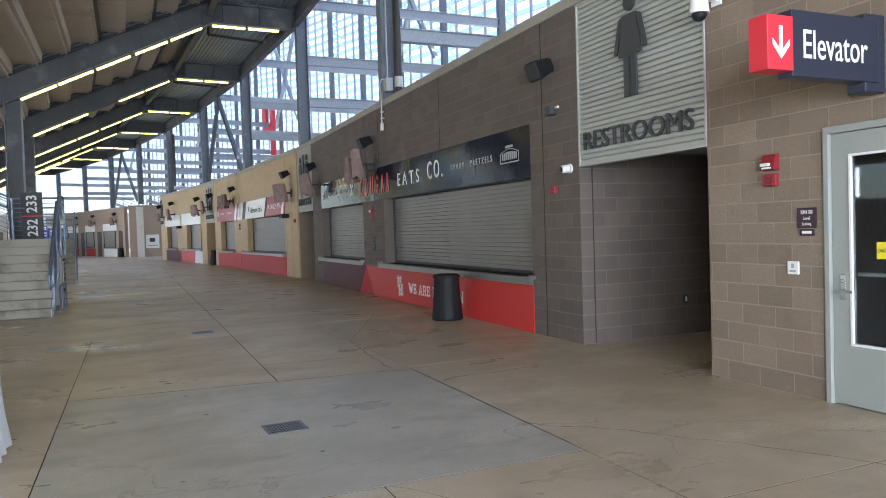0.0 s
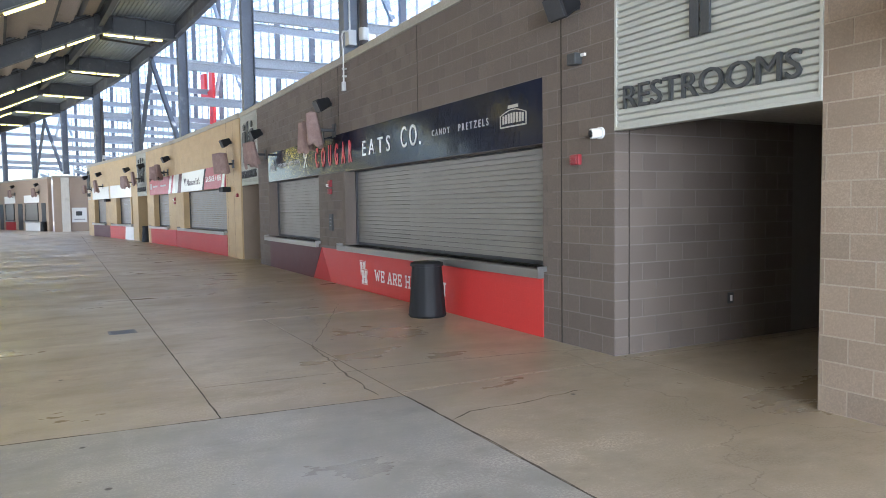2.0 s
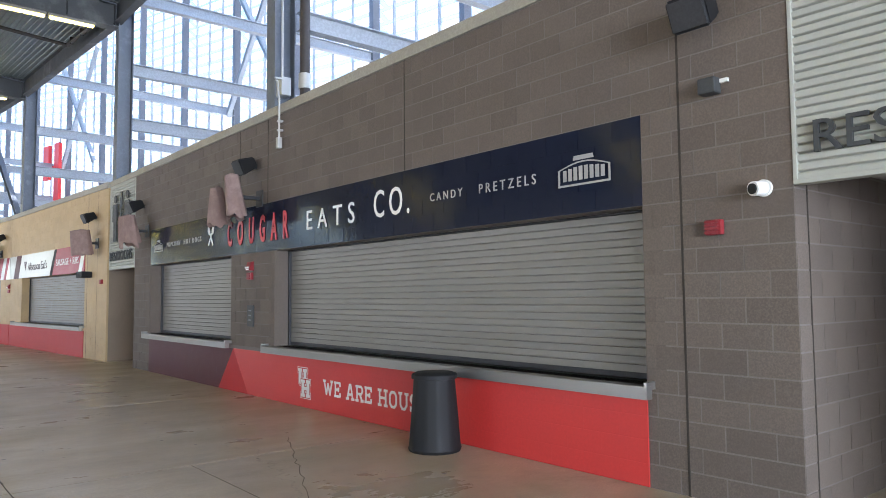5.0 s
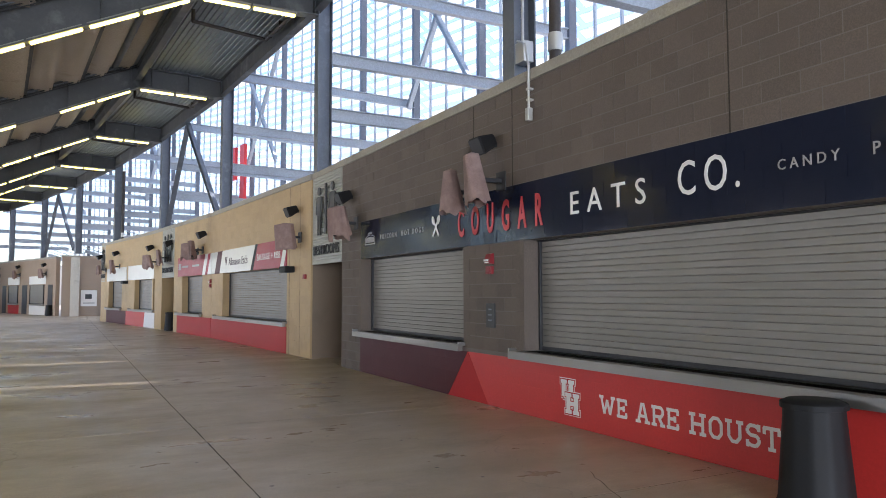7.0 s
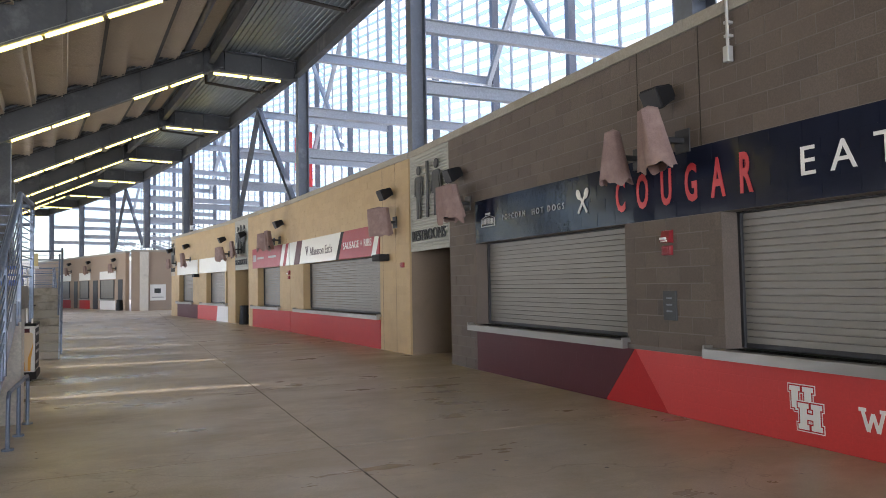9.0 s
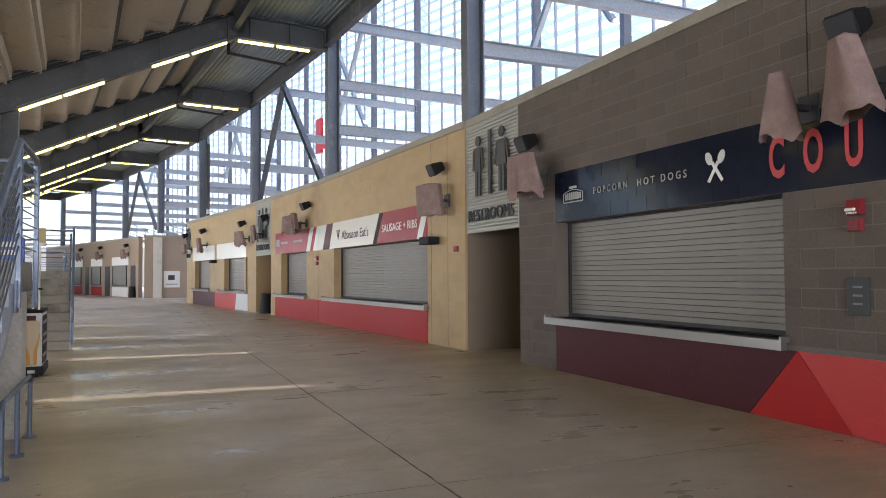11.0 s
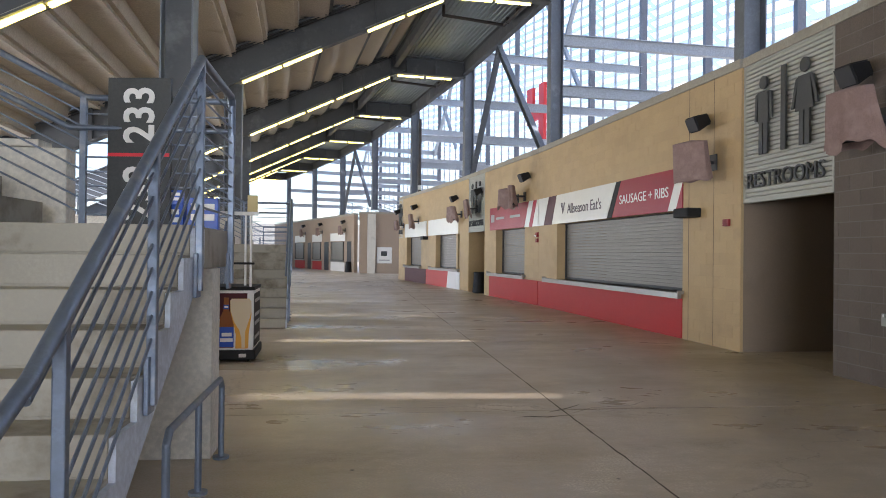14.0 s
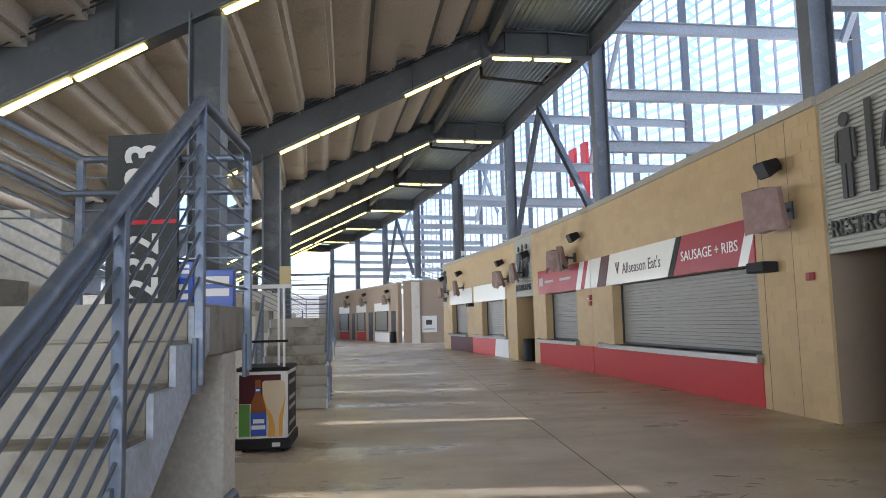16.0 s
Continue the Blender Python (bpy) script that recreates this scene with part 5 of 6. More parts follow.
# ---- beer cart ----
def beer_cart(m):
    t = thing("beer_cart", m, "wheeled drinks cart with a beer poster and slim canopy posts", "cart")
    w, d = 0.62, 0.95
    part("base", boxes((-w / 2 - .03, w / 2 + .03, -.03, d + .03, 0.035, 0.17), bevel=0.015), M_BLACK, t, "black plastic base")
    cb = part("body", boxes((-w / 2, w / 2, 0, d, 0.17, 1.0), bevel=0.008), M_WHITE, t)
    part("top", boxes((-w / 2 - .015, w / 2 + .015, -.015, d + .015, 1.0, 1.05), bevel=0.01), M_BLACK, t, "black worktop")
    part("poster_field", boxes((-w / 2 + .02, .225, -.004, .001, 0.60, 0.96)), M_MAROON, cb, "dark red poster ground")
    part("poster_field", boxes((-w / 2 + .02, -.16, -.004, .001, 0.2, 0.59)), M_GREEN, cb, "green poster strip")
    bm = B()
    prism(bm, [(-.145, .2), (.045, .2), (.045, .56), (.03, .63), (-.02, .72), (-.025, .90), (-.09, .90), (-.095, .72), (-.135, .63), (-.145, .56)], "y", -.008, -.004)
    part("bottle_print", bm, M_BOTTLE, cb, "printed brown bottle")
    part("bottle_label", boxes((-.147, .047, -.011, -.008, .21, .49)), M_BLUE, cb, "blue printed label")
    part("neck_label", boxes((-.093, -.021, -.011, -.008, .74, .80)), M_BLUE, cb, "blue printed neck label")
    part("print_bar", boxes((-.115, .02, -.013, -.0112, .36, .41)), M_WHITE, cb, "white bar of print")
    part("print_bar", boxes((-.135, .035, -.013, -.0112, .285, .335)), M_WHITE, cb, "white bar of print")
    part("print_bar", boxes((-.082, -.032, -.013, -.0112, .757, .783)), M_WHITE, cb, "white bar of print")
    bm = B()
    prism(bm, [(.07, .19), (.245, .19), (.25, .40), (.285, .66), (.28, .85), (.25, .885), (.02, .885), (-.005, .86), (.0, .70), (.045, .52), (.075, .38)], "y", -.0095, -.0085)
    part("glass_print", bm, M_AMBER, cb, "printed glass of beer")
    bm = B()
    prism(bm, [(.155, .20), (.20, .20), (.20, .42), (.262, .62), (.283, .70), (.278, .85), (.25, .883), (.02, .883), (-.003, .86), (.002, .72), (.05, .56), (.12, .45), (.15, .34)], "y", -.0125, -.0105)
    part("foam_print", bm, M_FOAM, cb, "printed pale overflowing foam")
    part("side_panel", boxes((w / 2 - .001, w / 2 + .006, .05, d - .05, .2, .95)), M_BLACK, cb, "dark printed side panel")
    part("side_print", boxes(*[(w / 2 + .004, w / 2 + .009, .12, d - .15, z, z + .05) for z in (.3, .5, .62, .82)]), M_LETTER_DIM, cb, "pale illegible print")
    part("badge", boxes((.12, .22, -.036, -.028, .07, .12), bevel=0.003), M_WHITE, t)
    for x in (w / 2 - .05, w / 2 - .16):
        bm = B()
        rod(bm, (x, .06 if x > .2 else .4, 1.05), (x, .06 if x > .2 else .4, 2.08), .016, 8)
        part("canopy_post", bm, M_CAMWHITE, t, smooth=True)
    part("canopy_bar", boxes((-w / 2, w / 2, .03, .07, 1.36, 1.39), bevel=0.004), M_BLACK, t)
    part("canopy_rail", boxes((-w / 2, w / 2 + .05, .03, .09, 2.05, 2.10), bevel=0.004), M_CAMWHITE, t)
    part("price_card", boxes((w / 2 - .1, w / 2 + .04, .01, .03, 2.1, 2.33), bevel=0.003), M_CARD, t, "small buff card")
    for x in (-w / 2 + .07, w / 2 - .07):
        for y in (.07, d - .07):
            bm = B()
            rod(bm, (x - .015, y, .035), (x + .015, y, .035), .035, 12)
            part("castor", bm, M_BLACK, t)


beer_cart(pose(-2.20, 23.45, 0, 0, 0, 2))


# ---- bins ----
def litter_bin(m, label):
    t = thing("litter_bin", m, label, "bin", "litter bins")
    bm = B()
    prof = [(0.0, 0.27), (0.03, 0.285), (0.06, 0.275), (0.70, 0.225), (0.755, 0.222), (0.76, 0.245), (0.80, 0.245), (0.81, 0.235)]
    rings = []
    for z, r in prof:
        rings.append([bm.verts.new((r * math.cos(a) * (1 + 0.012 * math.cos(12 * a)), r * math.sin(a) * (1 + 0.012 * math.cos(12 * a)), z)) for a in np.linspace(0, 2 * math.pi, 48, endpoint=False)])
    for a, b in zip(rings, rings[1:]):
        for i in range(48):
            bm.faces.new((a[i], a[(i + 1) % 48], b[(i + 1) % 48], b[i]))
    bm.faces.new(rings[0][::-1])
    part("body", bm, M_BLACK, t, smooth=True)
    bm = B()
    rod(bm, (0, 0, .80), (0, 0, .825), .235, 32, .20)
    part("lid", bm, M_BLACK, t, "slightly domed black lid", smooth=True)


litter_bin(pose(5.33, 9.88, 0), "black plastic litter bin standing before the red panel")
litter_bin(pose(4.45, 41.2, 0), "black litter bin in the distant restroom entrance")


# ---- loudspeakers, covered screens, fittings ----
def speaker(m, label="black wedge loudspeaker on a wall bracket"):
    """Origin on the wall, faces along -y of an on() pose."""
    t = thing("loudspeaker", m, label, "loudspeaker", "wall loudspeakers")
    bm = B()
    front = [bm.verts.new(v) for v in ((-.17, -.40, -.14), (.17, -.40, -.14), (.17, -.40, .14), (-.17, -.40, .14))]
    rear = [bm.verts.new(v) for v in ((-.10, -.08, -.09), (.10, -.08, -.09), (.10, -.08, .09), (-.10, -.08, .09))]
    bm.faces.new(front), bm.faces.new(rear[::-1])
    for k in range(4):
        bm.faces.new((front[(k + 1) % 4], front[k], rear[k], rear[(k + 1) % 4]))
    bmesh.ops.recalc_face_normals(bm, faces=bm.faces[:])
    bmesh.ops.bevel(bm, geom=bm.edges[:], offset=0.022, segments=3, affect="EDGES")
    tilt = Matrix.Translation((0, .03, .11)) @ Matrix.Rotation(radians(24), 4, "X")
    part("cabinet", bm, M_BLACK, t, at=tilt)
    part("grille", boxes((-.145, .145, -.405, -.395, -.115, .115), bevel=0.003), M_DARKMETAL, t, at=tilt)
    part("bracket", boxes((-.05, .05, -.16, 0.0, -.03, .05), bevel=0.005), M_DARKMETAL, t)


def cloth(w, h, depth, seed, peak=0.80, loose=1.0):
    """A draped fabric cover: folds, uneven hem."""
    rng = random.Random(seed)
    bm = B()
    n, rows = 44, 14
    ph = [rng.uniform(0, 6.28) for _ in range(4)]
    grid = []
    for j in range(rows + 1):
        f = j / rows
        ring = []
        for i in range(n):
            a = 2 * math.pi * i / n
            cx, cy = math.cos(a), math.sin(a)
            k = max(abs(cx), abs(cy)) ** (0.75 if loose > 0.5 else 0.95)
            wob = 1 + loose * (0.05 + .10 * f) * math.sin(5 * a + ph[0] + f * 1.5) + loose * 0.07 * f * math.sin(9 * a + ph[1])
            sx, sy = cx / k * w / 2 * (peak + (1.05 - peak) * f) * wob, cy / k * depth / 2 * (0.75 + .3 * f) * wob
            z = h * (1 - f) - (0.10 * math.sin(3 * a + ph[2]) + 0.05 * math.sin(7 * a + ph[3])) * f * h * loose
            ring.append(bm.verts.new((sx, sy, z)))
        grid.append(ring)
    for a, b in zip(grid, grid[1:]):
        for i in range(n):
            bm.faces.new((a[i], a[(i + 1) % n], b[(i + 1) % n], b[i]))
    c = bm.verts.new((w * 0.05, 0, h * 1.06))
    for i in range(n):
        bm.faces.new((c, grid[0][(i + 1) % n], grid[0][i]))
    return bm


def covered_screen(m, w, h, seed, label, depth=0.22, turn=0.0, out=0.42, peak=0.80, loose=1.0):
    t = thing("covered_screen", m, label, "screen", "covered screens")
    place = Matrix.Translation((0, -out, 0)) @ pose(0, 0, 0, 8, 0, turn)
    part("cover", cloth(w, h, depth, seed, peak, loose), M_CLOTH, t, "brown fabric cover with folds", at=place @ Matrix.Translation((0, 0, -h / 2)), smooth=True)
    part("screen", boxes((-w * .40 * peak, w * .40 * peak, -.04, .04, -h * .43, h * .40), bevel=0.01), M_BLACK, t, at=place)
    part("arm", boxes((-.04, .04, -out, 0.0, -.03, .03), (-.12, .12, -0.02, 0.0, -.14, .14), bevel=0.004), M_DARKMETAL, t)


speaker(FA @ on(6.82, 3.86))
speaker(FA @ on(15.22, 3.86))
speaker(FA @ on(21.25, 3.80))
speaker(FB @ on(0.95, 3.87))
speaker(FC @ on(0.75, 3.95)), speaker(FC @ on(5.9, 3.9)), speaker(FC @ on(9.45, 3.9)), speaker(FD @ on(6.8, 3.95)), speaker(FD @ on(10.8, 3.9))
covered_screen(FA @ on(15.85, 3.22), 0.36, 0.64, 1, "screen under a brown fabric cover on a wall arm", turn=25, out=0.40, peak=0.40, depth=0.26, loose=0.6)
covered_screen(FA @ on(15.05, 3.30), 0.58, 0.70, 2, "screen under a peaked brown cover on a wall arm", turn=-20, out=0.46, peak=0.26, depth=0.3, loose=0.6)
covered_screen(FA @ on(20.98, 3.2), 0.74, 0.66, 3, "screen under a loose brown cover beside the restroom sign", turn=10)
covered_screen(FB @ on(0.80, 3.16), 0.66, 0.66, 4, "screen under a squared brown cover on the ochre wall", turn=24, depth=0.16, peak=0.96, loose=0.3)
covered_screen(FC @ on(1.9, 3.36), 0.60, 0.60, 5, "screen under a brown cover on the ochre wall", turn=35)
covered_screen(FC @ on(1.2, 3.38), 0.60, 0.66, 6, "screen under a dark brown cover on the ochre wall", turn=-30)
covered_screen(FC @ on(6.6, 3.3), 0.9, 0.66, 7, "screen under a brown cover by the distant restroom", turn=-10)
covered_screen(FC @ on(8.9, 3.2), 0.62, 0.62, 8, "screen under a brown cover at the distant stand", turn=20)
covered_screen(FD @ on(6.6, 3.2), 0.6, 0.7, 9, "screen under a dark cover at the distant stand")
covered_screen(FD @ on(10.0, 3.1), 0.7, 0.5, 10, "screen under a dark cover at the end stand")


def small_box(name, m, size, material, label, category, group=""):
    t = thing(name, m, label, category, group)
    w, d, h = size
    part("case", boxes((-w / 2, w / 2, -d, 0, -h / 2, h / 2), bevel=min(size) * .12), material, t)
    return t


def alarm(m, strobe, label):
    t = thing("fire_alarm", m, label, "alarm", "fire alarms")
    part("case", boxes((-.07, .07, -.055, 0, -.075, .045), bevel=0.008), M_ALARM, t)
    for k in range(4):
        part("rib", boxes((-.064, .052, -.072, -.054, -.066 + k * .028, -.050 + k * .028), bevel=0.002), M_ALARM, t)
    if strobe:
        bm = B()
        prism(bm, [(0, .075), (-.085, .085), (-.07, .15), (-.05, .225), (0, .235)], "x", -.075, .075)
        bmesh.ops.recalc_face_normals(bm, faces=bm.faces[:])
        part("strobe_case", bm, M_ALARM, t)
        part("lens", boxes((-.065, .035, -.105, -.06, .115, .145), bevel=0.01), M_CAMWHITE, t, "clear white strobe lens")
        for k in range(5):
            part("letter_bar", boxes((-.056 + k * .023, -.041 + k * .023, -.0875, -.08, .089, .106)), M_LETTER, t)


alarm(FA @ on(6.82, 2.17), False, "small red alarm sounder on the dark block wall")
alarm(FA @ on(3.0, 2.02), True, "red fire alarm sounder with strobe on tan blocks")
alarm(FA @ on(15.35, 2.02), True, "red fire alarm with strobe between the shutters")
alarm(FB @ on(0.35, 2.12), False, "small red alarm sounder on the ochre wall")
alarm(FC @ on(0.05, 1.98), True, "red fire alarm with strobe on the ochre wall")
small_box("loudspeaker", FB @ on(1.42, 2.32), (0.5, 0.28, 0.17), M_BLACK, "flat black loudspeaker below the red sign", "loudspeaker", "wall loudspeakers")
small_box("loudspeaker", FD @ on(4.9, 2.3), (0.5, 0.28, 0.17), M_BLACK, "flat black loudspeaker at the distant stand", "loudspeaker", "wall loudspeakers")
lamp = small_box("wall_sensor", FA @ on(6.81, 3.28), (0.15, 0.11, 0.13), M_SIGNGREY, "small grey sensor box on the dark wall", "sensor")
part("arm", boxes((.06, .14, -.03, 0, .02, .05)), M_CAMWHITE, lamp)
panel_box = small_box("call_panel", FA @ on(15.35, 1.33), (0.22, 0.03, 0.36), M_SIGNGREY, "grey wall panel with small buttons between the shutters", "panel")
for z in (.08, 0.0, -.08):
    part("button", boxes((-.05, .05, -.034, -.028, z, z + .02), bevel=0.002), M_STEEL, panel_box)
outlet = small_box("power_outlet", FA @ Matrix.Translation((1.78, 6.2, 0.51)), (0.085, 0.02, 0.13), M_SIGNGREY, "dark power outlet with a white insert on the entrance's side wall", "outlet")
part("insert", boxes((-.018, .018, -.024, -.019, -.035, .035), bevel=0.002), M_CAMWHITE, outlet, "white socket insert")


def bullet_camera(m):
    t = thing("security_camera", m, "white bullet security camera on the dark wall", "camera")
    bm = B()
    rod(bm, (0, -0.02, 0), (-.03, -.12, -.01), .055, 20)
    part("body", bm, M_CAMWHITE, t, smooth=True)
    bm = B()
    rod(bm, (-.03, -.12, -.01), (-.034, -.132, -.011), .04, 20)
    part("lens", bm, M_BLACK, t, "black camera lens")
    bm = B()
    rod(bm, (0, 0, 0), (0, -.03, 0), .065, 20)
    part("mount", bm, M_CAMWHITE, t)


def dome_camera(m):
    t = thing("security_camera", m, "white dome security camera on a wall arm", "camera")
    bm = B()
    rod(bm, (0, -.24, -.04), (0, -.24, .12), .10, 24, .085)
    part("housing", bm, M_CAMWHITE, t, smooth=True)
    bm = B()
    bmesh.ops.create_uvsphere(bm, u_segments=20, v_segments=10, radius=.075, matrix=Matrix.Translation((0, -.24, -.045)))
    part("dome", bm, M_BLACK, t, "smoked dark dome", smooth=True)
    part("arm", boxes((-.03, .03, -.24, 0, .10, .15), (-.07, .07, -.02, 0, .06, .24), bevel=0.006), M_CAMWHITE, t)


bullet_camera(FA @ on(6.42, 2.42))
dome_camera(FA @ on(3.66, 3.78))

# conduit and boxes over the coping
t = thing("conduit", FA, "grey metal conduit dropping over the wall top to a small box", "conduit")
bm = B()
tube(bm, [(0.40, 14.98, 5.42), (0.16, 14.84, 5.36), (-0.06, 14.32, 5.12), (-0.06, 14.25, 4.80), (-0.06, 14.25, 4.16)], 0.018, 8)
part("pipe", bm, M_CONDUIT, t, smooth=True)
part("end_box", boxes((-0.10, -0.02, 14.21, 14.29, 4.02, 4.20), bevel=0.01), M_CONDUIT, t)
part("clamp", boxes((-0.085, 0.0, 14.22, 14.28, 4.45, 4.48), (-0.085, 0.0, 14.22, 14.28, 4.30, 4.33)), M_CONDUIT, t)
t = thing("junction_box", FA @ Matrix.Translation((0.42, 15.04, 5.28)), "grey electrical box with conduit on a column", "electrical box")
part("case", boxes((-.10, .08, -.12, .12, -.16, .16), bevel=0.01), M_CONDUIT, t)
bm = B()
tube(bm, [(-.02, .02, .16), (-.02, .02, 3.0)], 0.022, 8)
part("riser", bm, M_CONDUIT, t, smooth=True)
for y, dz in ((14.25, 0), (53.0, 0)):
    t = thing("standpipe", pose(6.15 if y < 20 else 3.1, y, 4.52), "black riser pipe with a coupling behind the wall", "pipe", "riser pipes")
    bm = B()
    tube(bm, [(0, 0, 0), (0, 0, 4.5)], 0.085, 14)
    part("pipe", bm, M_PIPE, t, smooth=True)
    bm = B()
    rod(bm, (0, 0, .55), (0, 0, .80), .105, 14)
    part("coupling", bm, M_CONDUIT, t, smooth=True)


# ---- elevator lobby door and its signs ----
t = thing("lobby_door", FA @ Matrix.Translation((0, 1.38, 0)), "grey-green painted steel door with a tall glass pane, closed", "door")
for a, b, c, d in ((0, .05, 0, 2.42), (1.02, 1.07, 0, 2.42), (.05, 1.02, 2.36, 2.42)):
    part("frame", boxes((-0.02, 0.17, a, b, c, d), bevel=0.004), M_DOOR, t)
for a, b, c, d in ((.055, .22, .012, 2.355), (.85, 1.015, .012, 2.355), (.22, .85, .012, .53), (.22, .85, 2.17, 2.355)):
    part("leaf_rail", boxes((0.02, 0.065, a, b, c, d)), M_DOOR, t)
for a, b, c, d in ((.22, .24, .53, 2.17), (.83, .85, .53, 2.17), (.24, .83, .53, .55), (.24, .83, 2.15, 2.17)):
    part("glazing_bead", boxes((0.012, 0.07, a, b, c, d)), M_CAMWHITE, t)
pane = part("pane", boxes((0.038, 0.046, .24, .83, .55, 2.15)), M_GLASS, t, "clear glass reflecting the concourse")
part("push_bar", boxes((.05, .09, .26, .80, 1.13, 1.16)), M_CHROME, t)
part("sticker", boxes((.031, .0375, .48, .62, 1.28, 1.42), bevel=0.003), M_YELLOW, t, "round yellow caution sticker")
words("CAUTION", 0.12, 0.03, M_BLACK, t, Matrix.Translation((.030, .55, 1.35)) @ pose(0, 0, 0, 0, 0, -90), "sticker_text", 0.001)
part("lock_plate", boxes((.008, .022, .89, .94, .92, 1.14), bevel=0.004), M_CHROME, t)
part("lever", boxes((-.045, -.025, .80, .93, .985, 1.01), (-.03, .02, .905, .925, .985, 1.01), bevel=0.004), M_CHROME, t, "chrome lever handle")
part("cylinder", boxes((-.002, .012, .90, .93, 1.07, 1.10), bevel=0.006), M_CHROME, t)
fixed("lobby_wall", boxes((2.4, 2.5, 0.4, 3.6, 0, 2.9), (0.22, 2.4, 3.5, 3.6, 0, 2.9), (0.22, 2.4, 0.4, 0.5, 0, 2.9)), M_ROOM, "dim lobby walls behind the glass door", "wall", FA)
fixed("lobby_ceiling", boxes((0.22, 2.5, 0.4, 3.6, 2.91, 3.0)), M_ROOM, "dim lobby ceiling behind the glass door", "ceiling", FA)

pl = thing("wall_plaque", FA @ on(2.63, 1.62), "maroon plaque with pale words beside the door", "sign")
part("plate", boxes((-.10, .10, -.012, 0, -.075, .11), bevel=0.003), M_PLAQUE, pl)
part("lower_plate", boxes((-.075, .075, -.012, 0, -.145, -.082), bevel=0.003), M_PLAQUE, pl)
words("200 & 300", 0.125, 0.032, M_LETTER, pl, Matrix.Translation((0, -.0125, .07)), "lettering", 0.001)
words("Level", 0.07, 0.03, M_LETTER, pl, Matrix.Translation((0, -.0125, .015)), "lettering", 0.001)
words("Seating", 0.10, 0.034, M_LETTER, pl, Matrix.Translation((0, -.0125, -.04)), "lettering", 0.001)
part("lettering", boxes((-.05, .05, -.0135, -.011, -.125, -.10)), M_LETTER, pl, "illegible pale line")
pb = thing("push_plate", FA @ on(2.78, 1.18), "small white accessible push plate on tan blocks", "switch")
part("plate", boxes((-.06, .06, -.02, 0, -.06, .06), bevel=0.006), M_CAMWHITE, pb)
part("mark", boxes((-.015, .015, -.022, -.019, 0, .04), (-.035, .035, -.022, -.019, -.04, -.02)), M_LETTER_DIM, pb)

el = thing("elevator_sign", pose(5.75, 1.92, 2.93), "projecting navy elevator sign with a red arrow block", "sign")
part("bracket", boxes((-.24, 0.0, -.04, .12, -.31, .31), bevel=0.01), M_NAVYSIGN, el)
part("panel", boxes((-1.055, -.10, -.06, .08, -.235, .26), bevel=0.006), M_NAVYSIGN, el)
part("arrow_block", boxes((-1.32, -1.06, -.075, .10, -.20, .20), bevel=0.006), M_ORANGE_RED, el, "red block with a white arrow")
words("Elevator", 0.70, 0.215, M_LETTER, el, Matrix.Translation((-.59, -.062, .01)), "lettering", 0.003, 0.0, "white lettering")
bm = B()
bx(bm, -.017, .017, -.004, 0, -.07, .12)
prism(bm, [(0, -.12), (.085, -.02), (.085, .025), (0, -.065), (-.085, .025), (-.085, -.02)], "y", -.006, .0)
part("arrow", bm, M_LETTER, el, "white down arrow", at=Matrix.Translation((-1.19, -.077, 0)))

# draped table near the start
t = thing("draped_table", pose(-1.56, 4.32, 0), "white cloth-draped folding table", "table")
bm = B()
n, ring = 72, []
for z, k in ((0.75, 0.985), (0.745, 1.0), (0.5, 1.01), (0.25, 1.035), (0.015, 1.075)):
    row = []
    for i in range(n):
        a = 2 * math.pi * i / n
        cx, cy = math.cos(a), math.sin(a)
        q = max(abs(cx), abs(cy))
        f = k + (0.75 - z) * 0.05 * math.sin(13 * a)
        row.append(bm.verts.new((cx / q * .68 * f, cy / q * .42 * f, z)))
    ring.append(row)
for a, b in zip(ring, ring[1:]):
    for i in range(n):
        bm.faces.new((a[i], b[i], b[(i + 1) % n], a[(i + 1) % n]))
bm.faces.new(ring[0])
part("cloth", bm, M_TARP, t, smooth=True)
for x in (-.55, .55):
    for y in (-.3, .3):
        part("leg", boxes((x - .015, x + .015, y - .015, y + .015, 0, .74)), M_DARKMETAL, t)


# ---- floor drains ----
def floor_drain(m):
    t = thing("floor_drain", m, "dark slotted metal floor drain", "drain", "floor drains")
    for a, b, c, d in ((-.17, .17, -.15, -.13), (-.17, .17, .13, .15), (-.17, -.15, -.13, .13), (.15, .17, -.13, .13)):
        part("frame", boxes((a, b, c, d, 0.001, 0.006)), M_GRATE, t)
    # flat black sheet under the bars paints the darkness of a pit
    part("pit_shade", boxes((-.15, .15, -.13, .13, 0.0006, 0.0016)), M_BLACK, t)
    for k in range(4):
        part("bar", boxes((-.15, .15, -.085 + k * .055, -.073 + k * .055, 0.002, 0.005)), M_GRATE, t)
    for k in range(12):
        part("slot_bar", boxes((-.145 + k * .0255, -.135 + k * .0255, -.13, .13, 0.002, 0.0048)), M_GRATE, t)


floor_drain(pose(1.27, 4.08, 0, 0, 0, 3)), floor_drain(pose(1.18, 10.85, 0, 0, 0, 3))

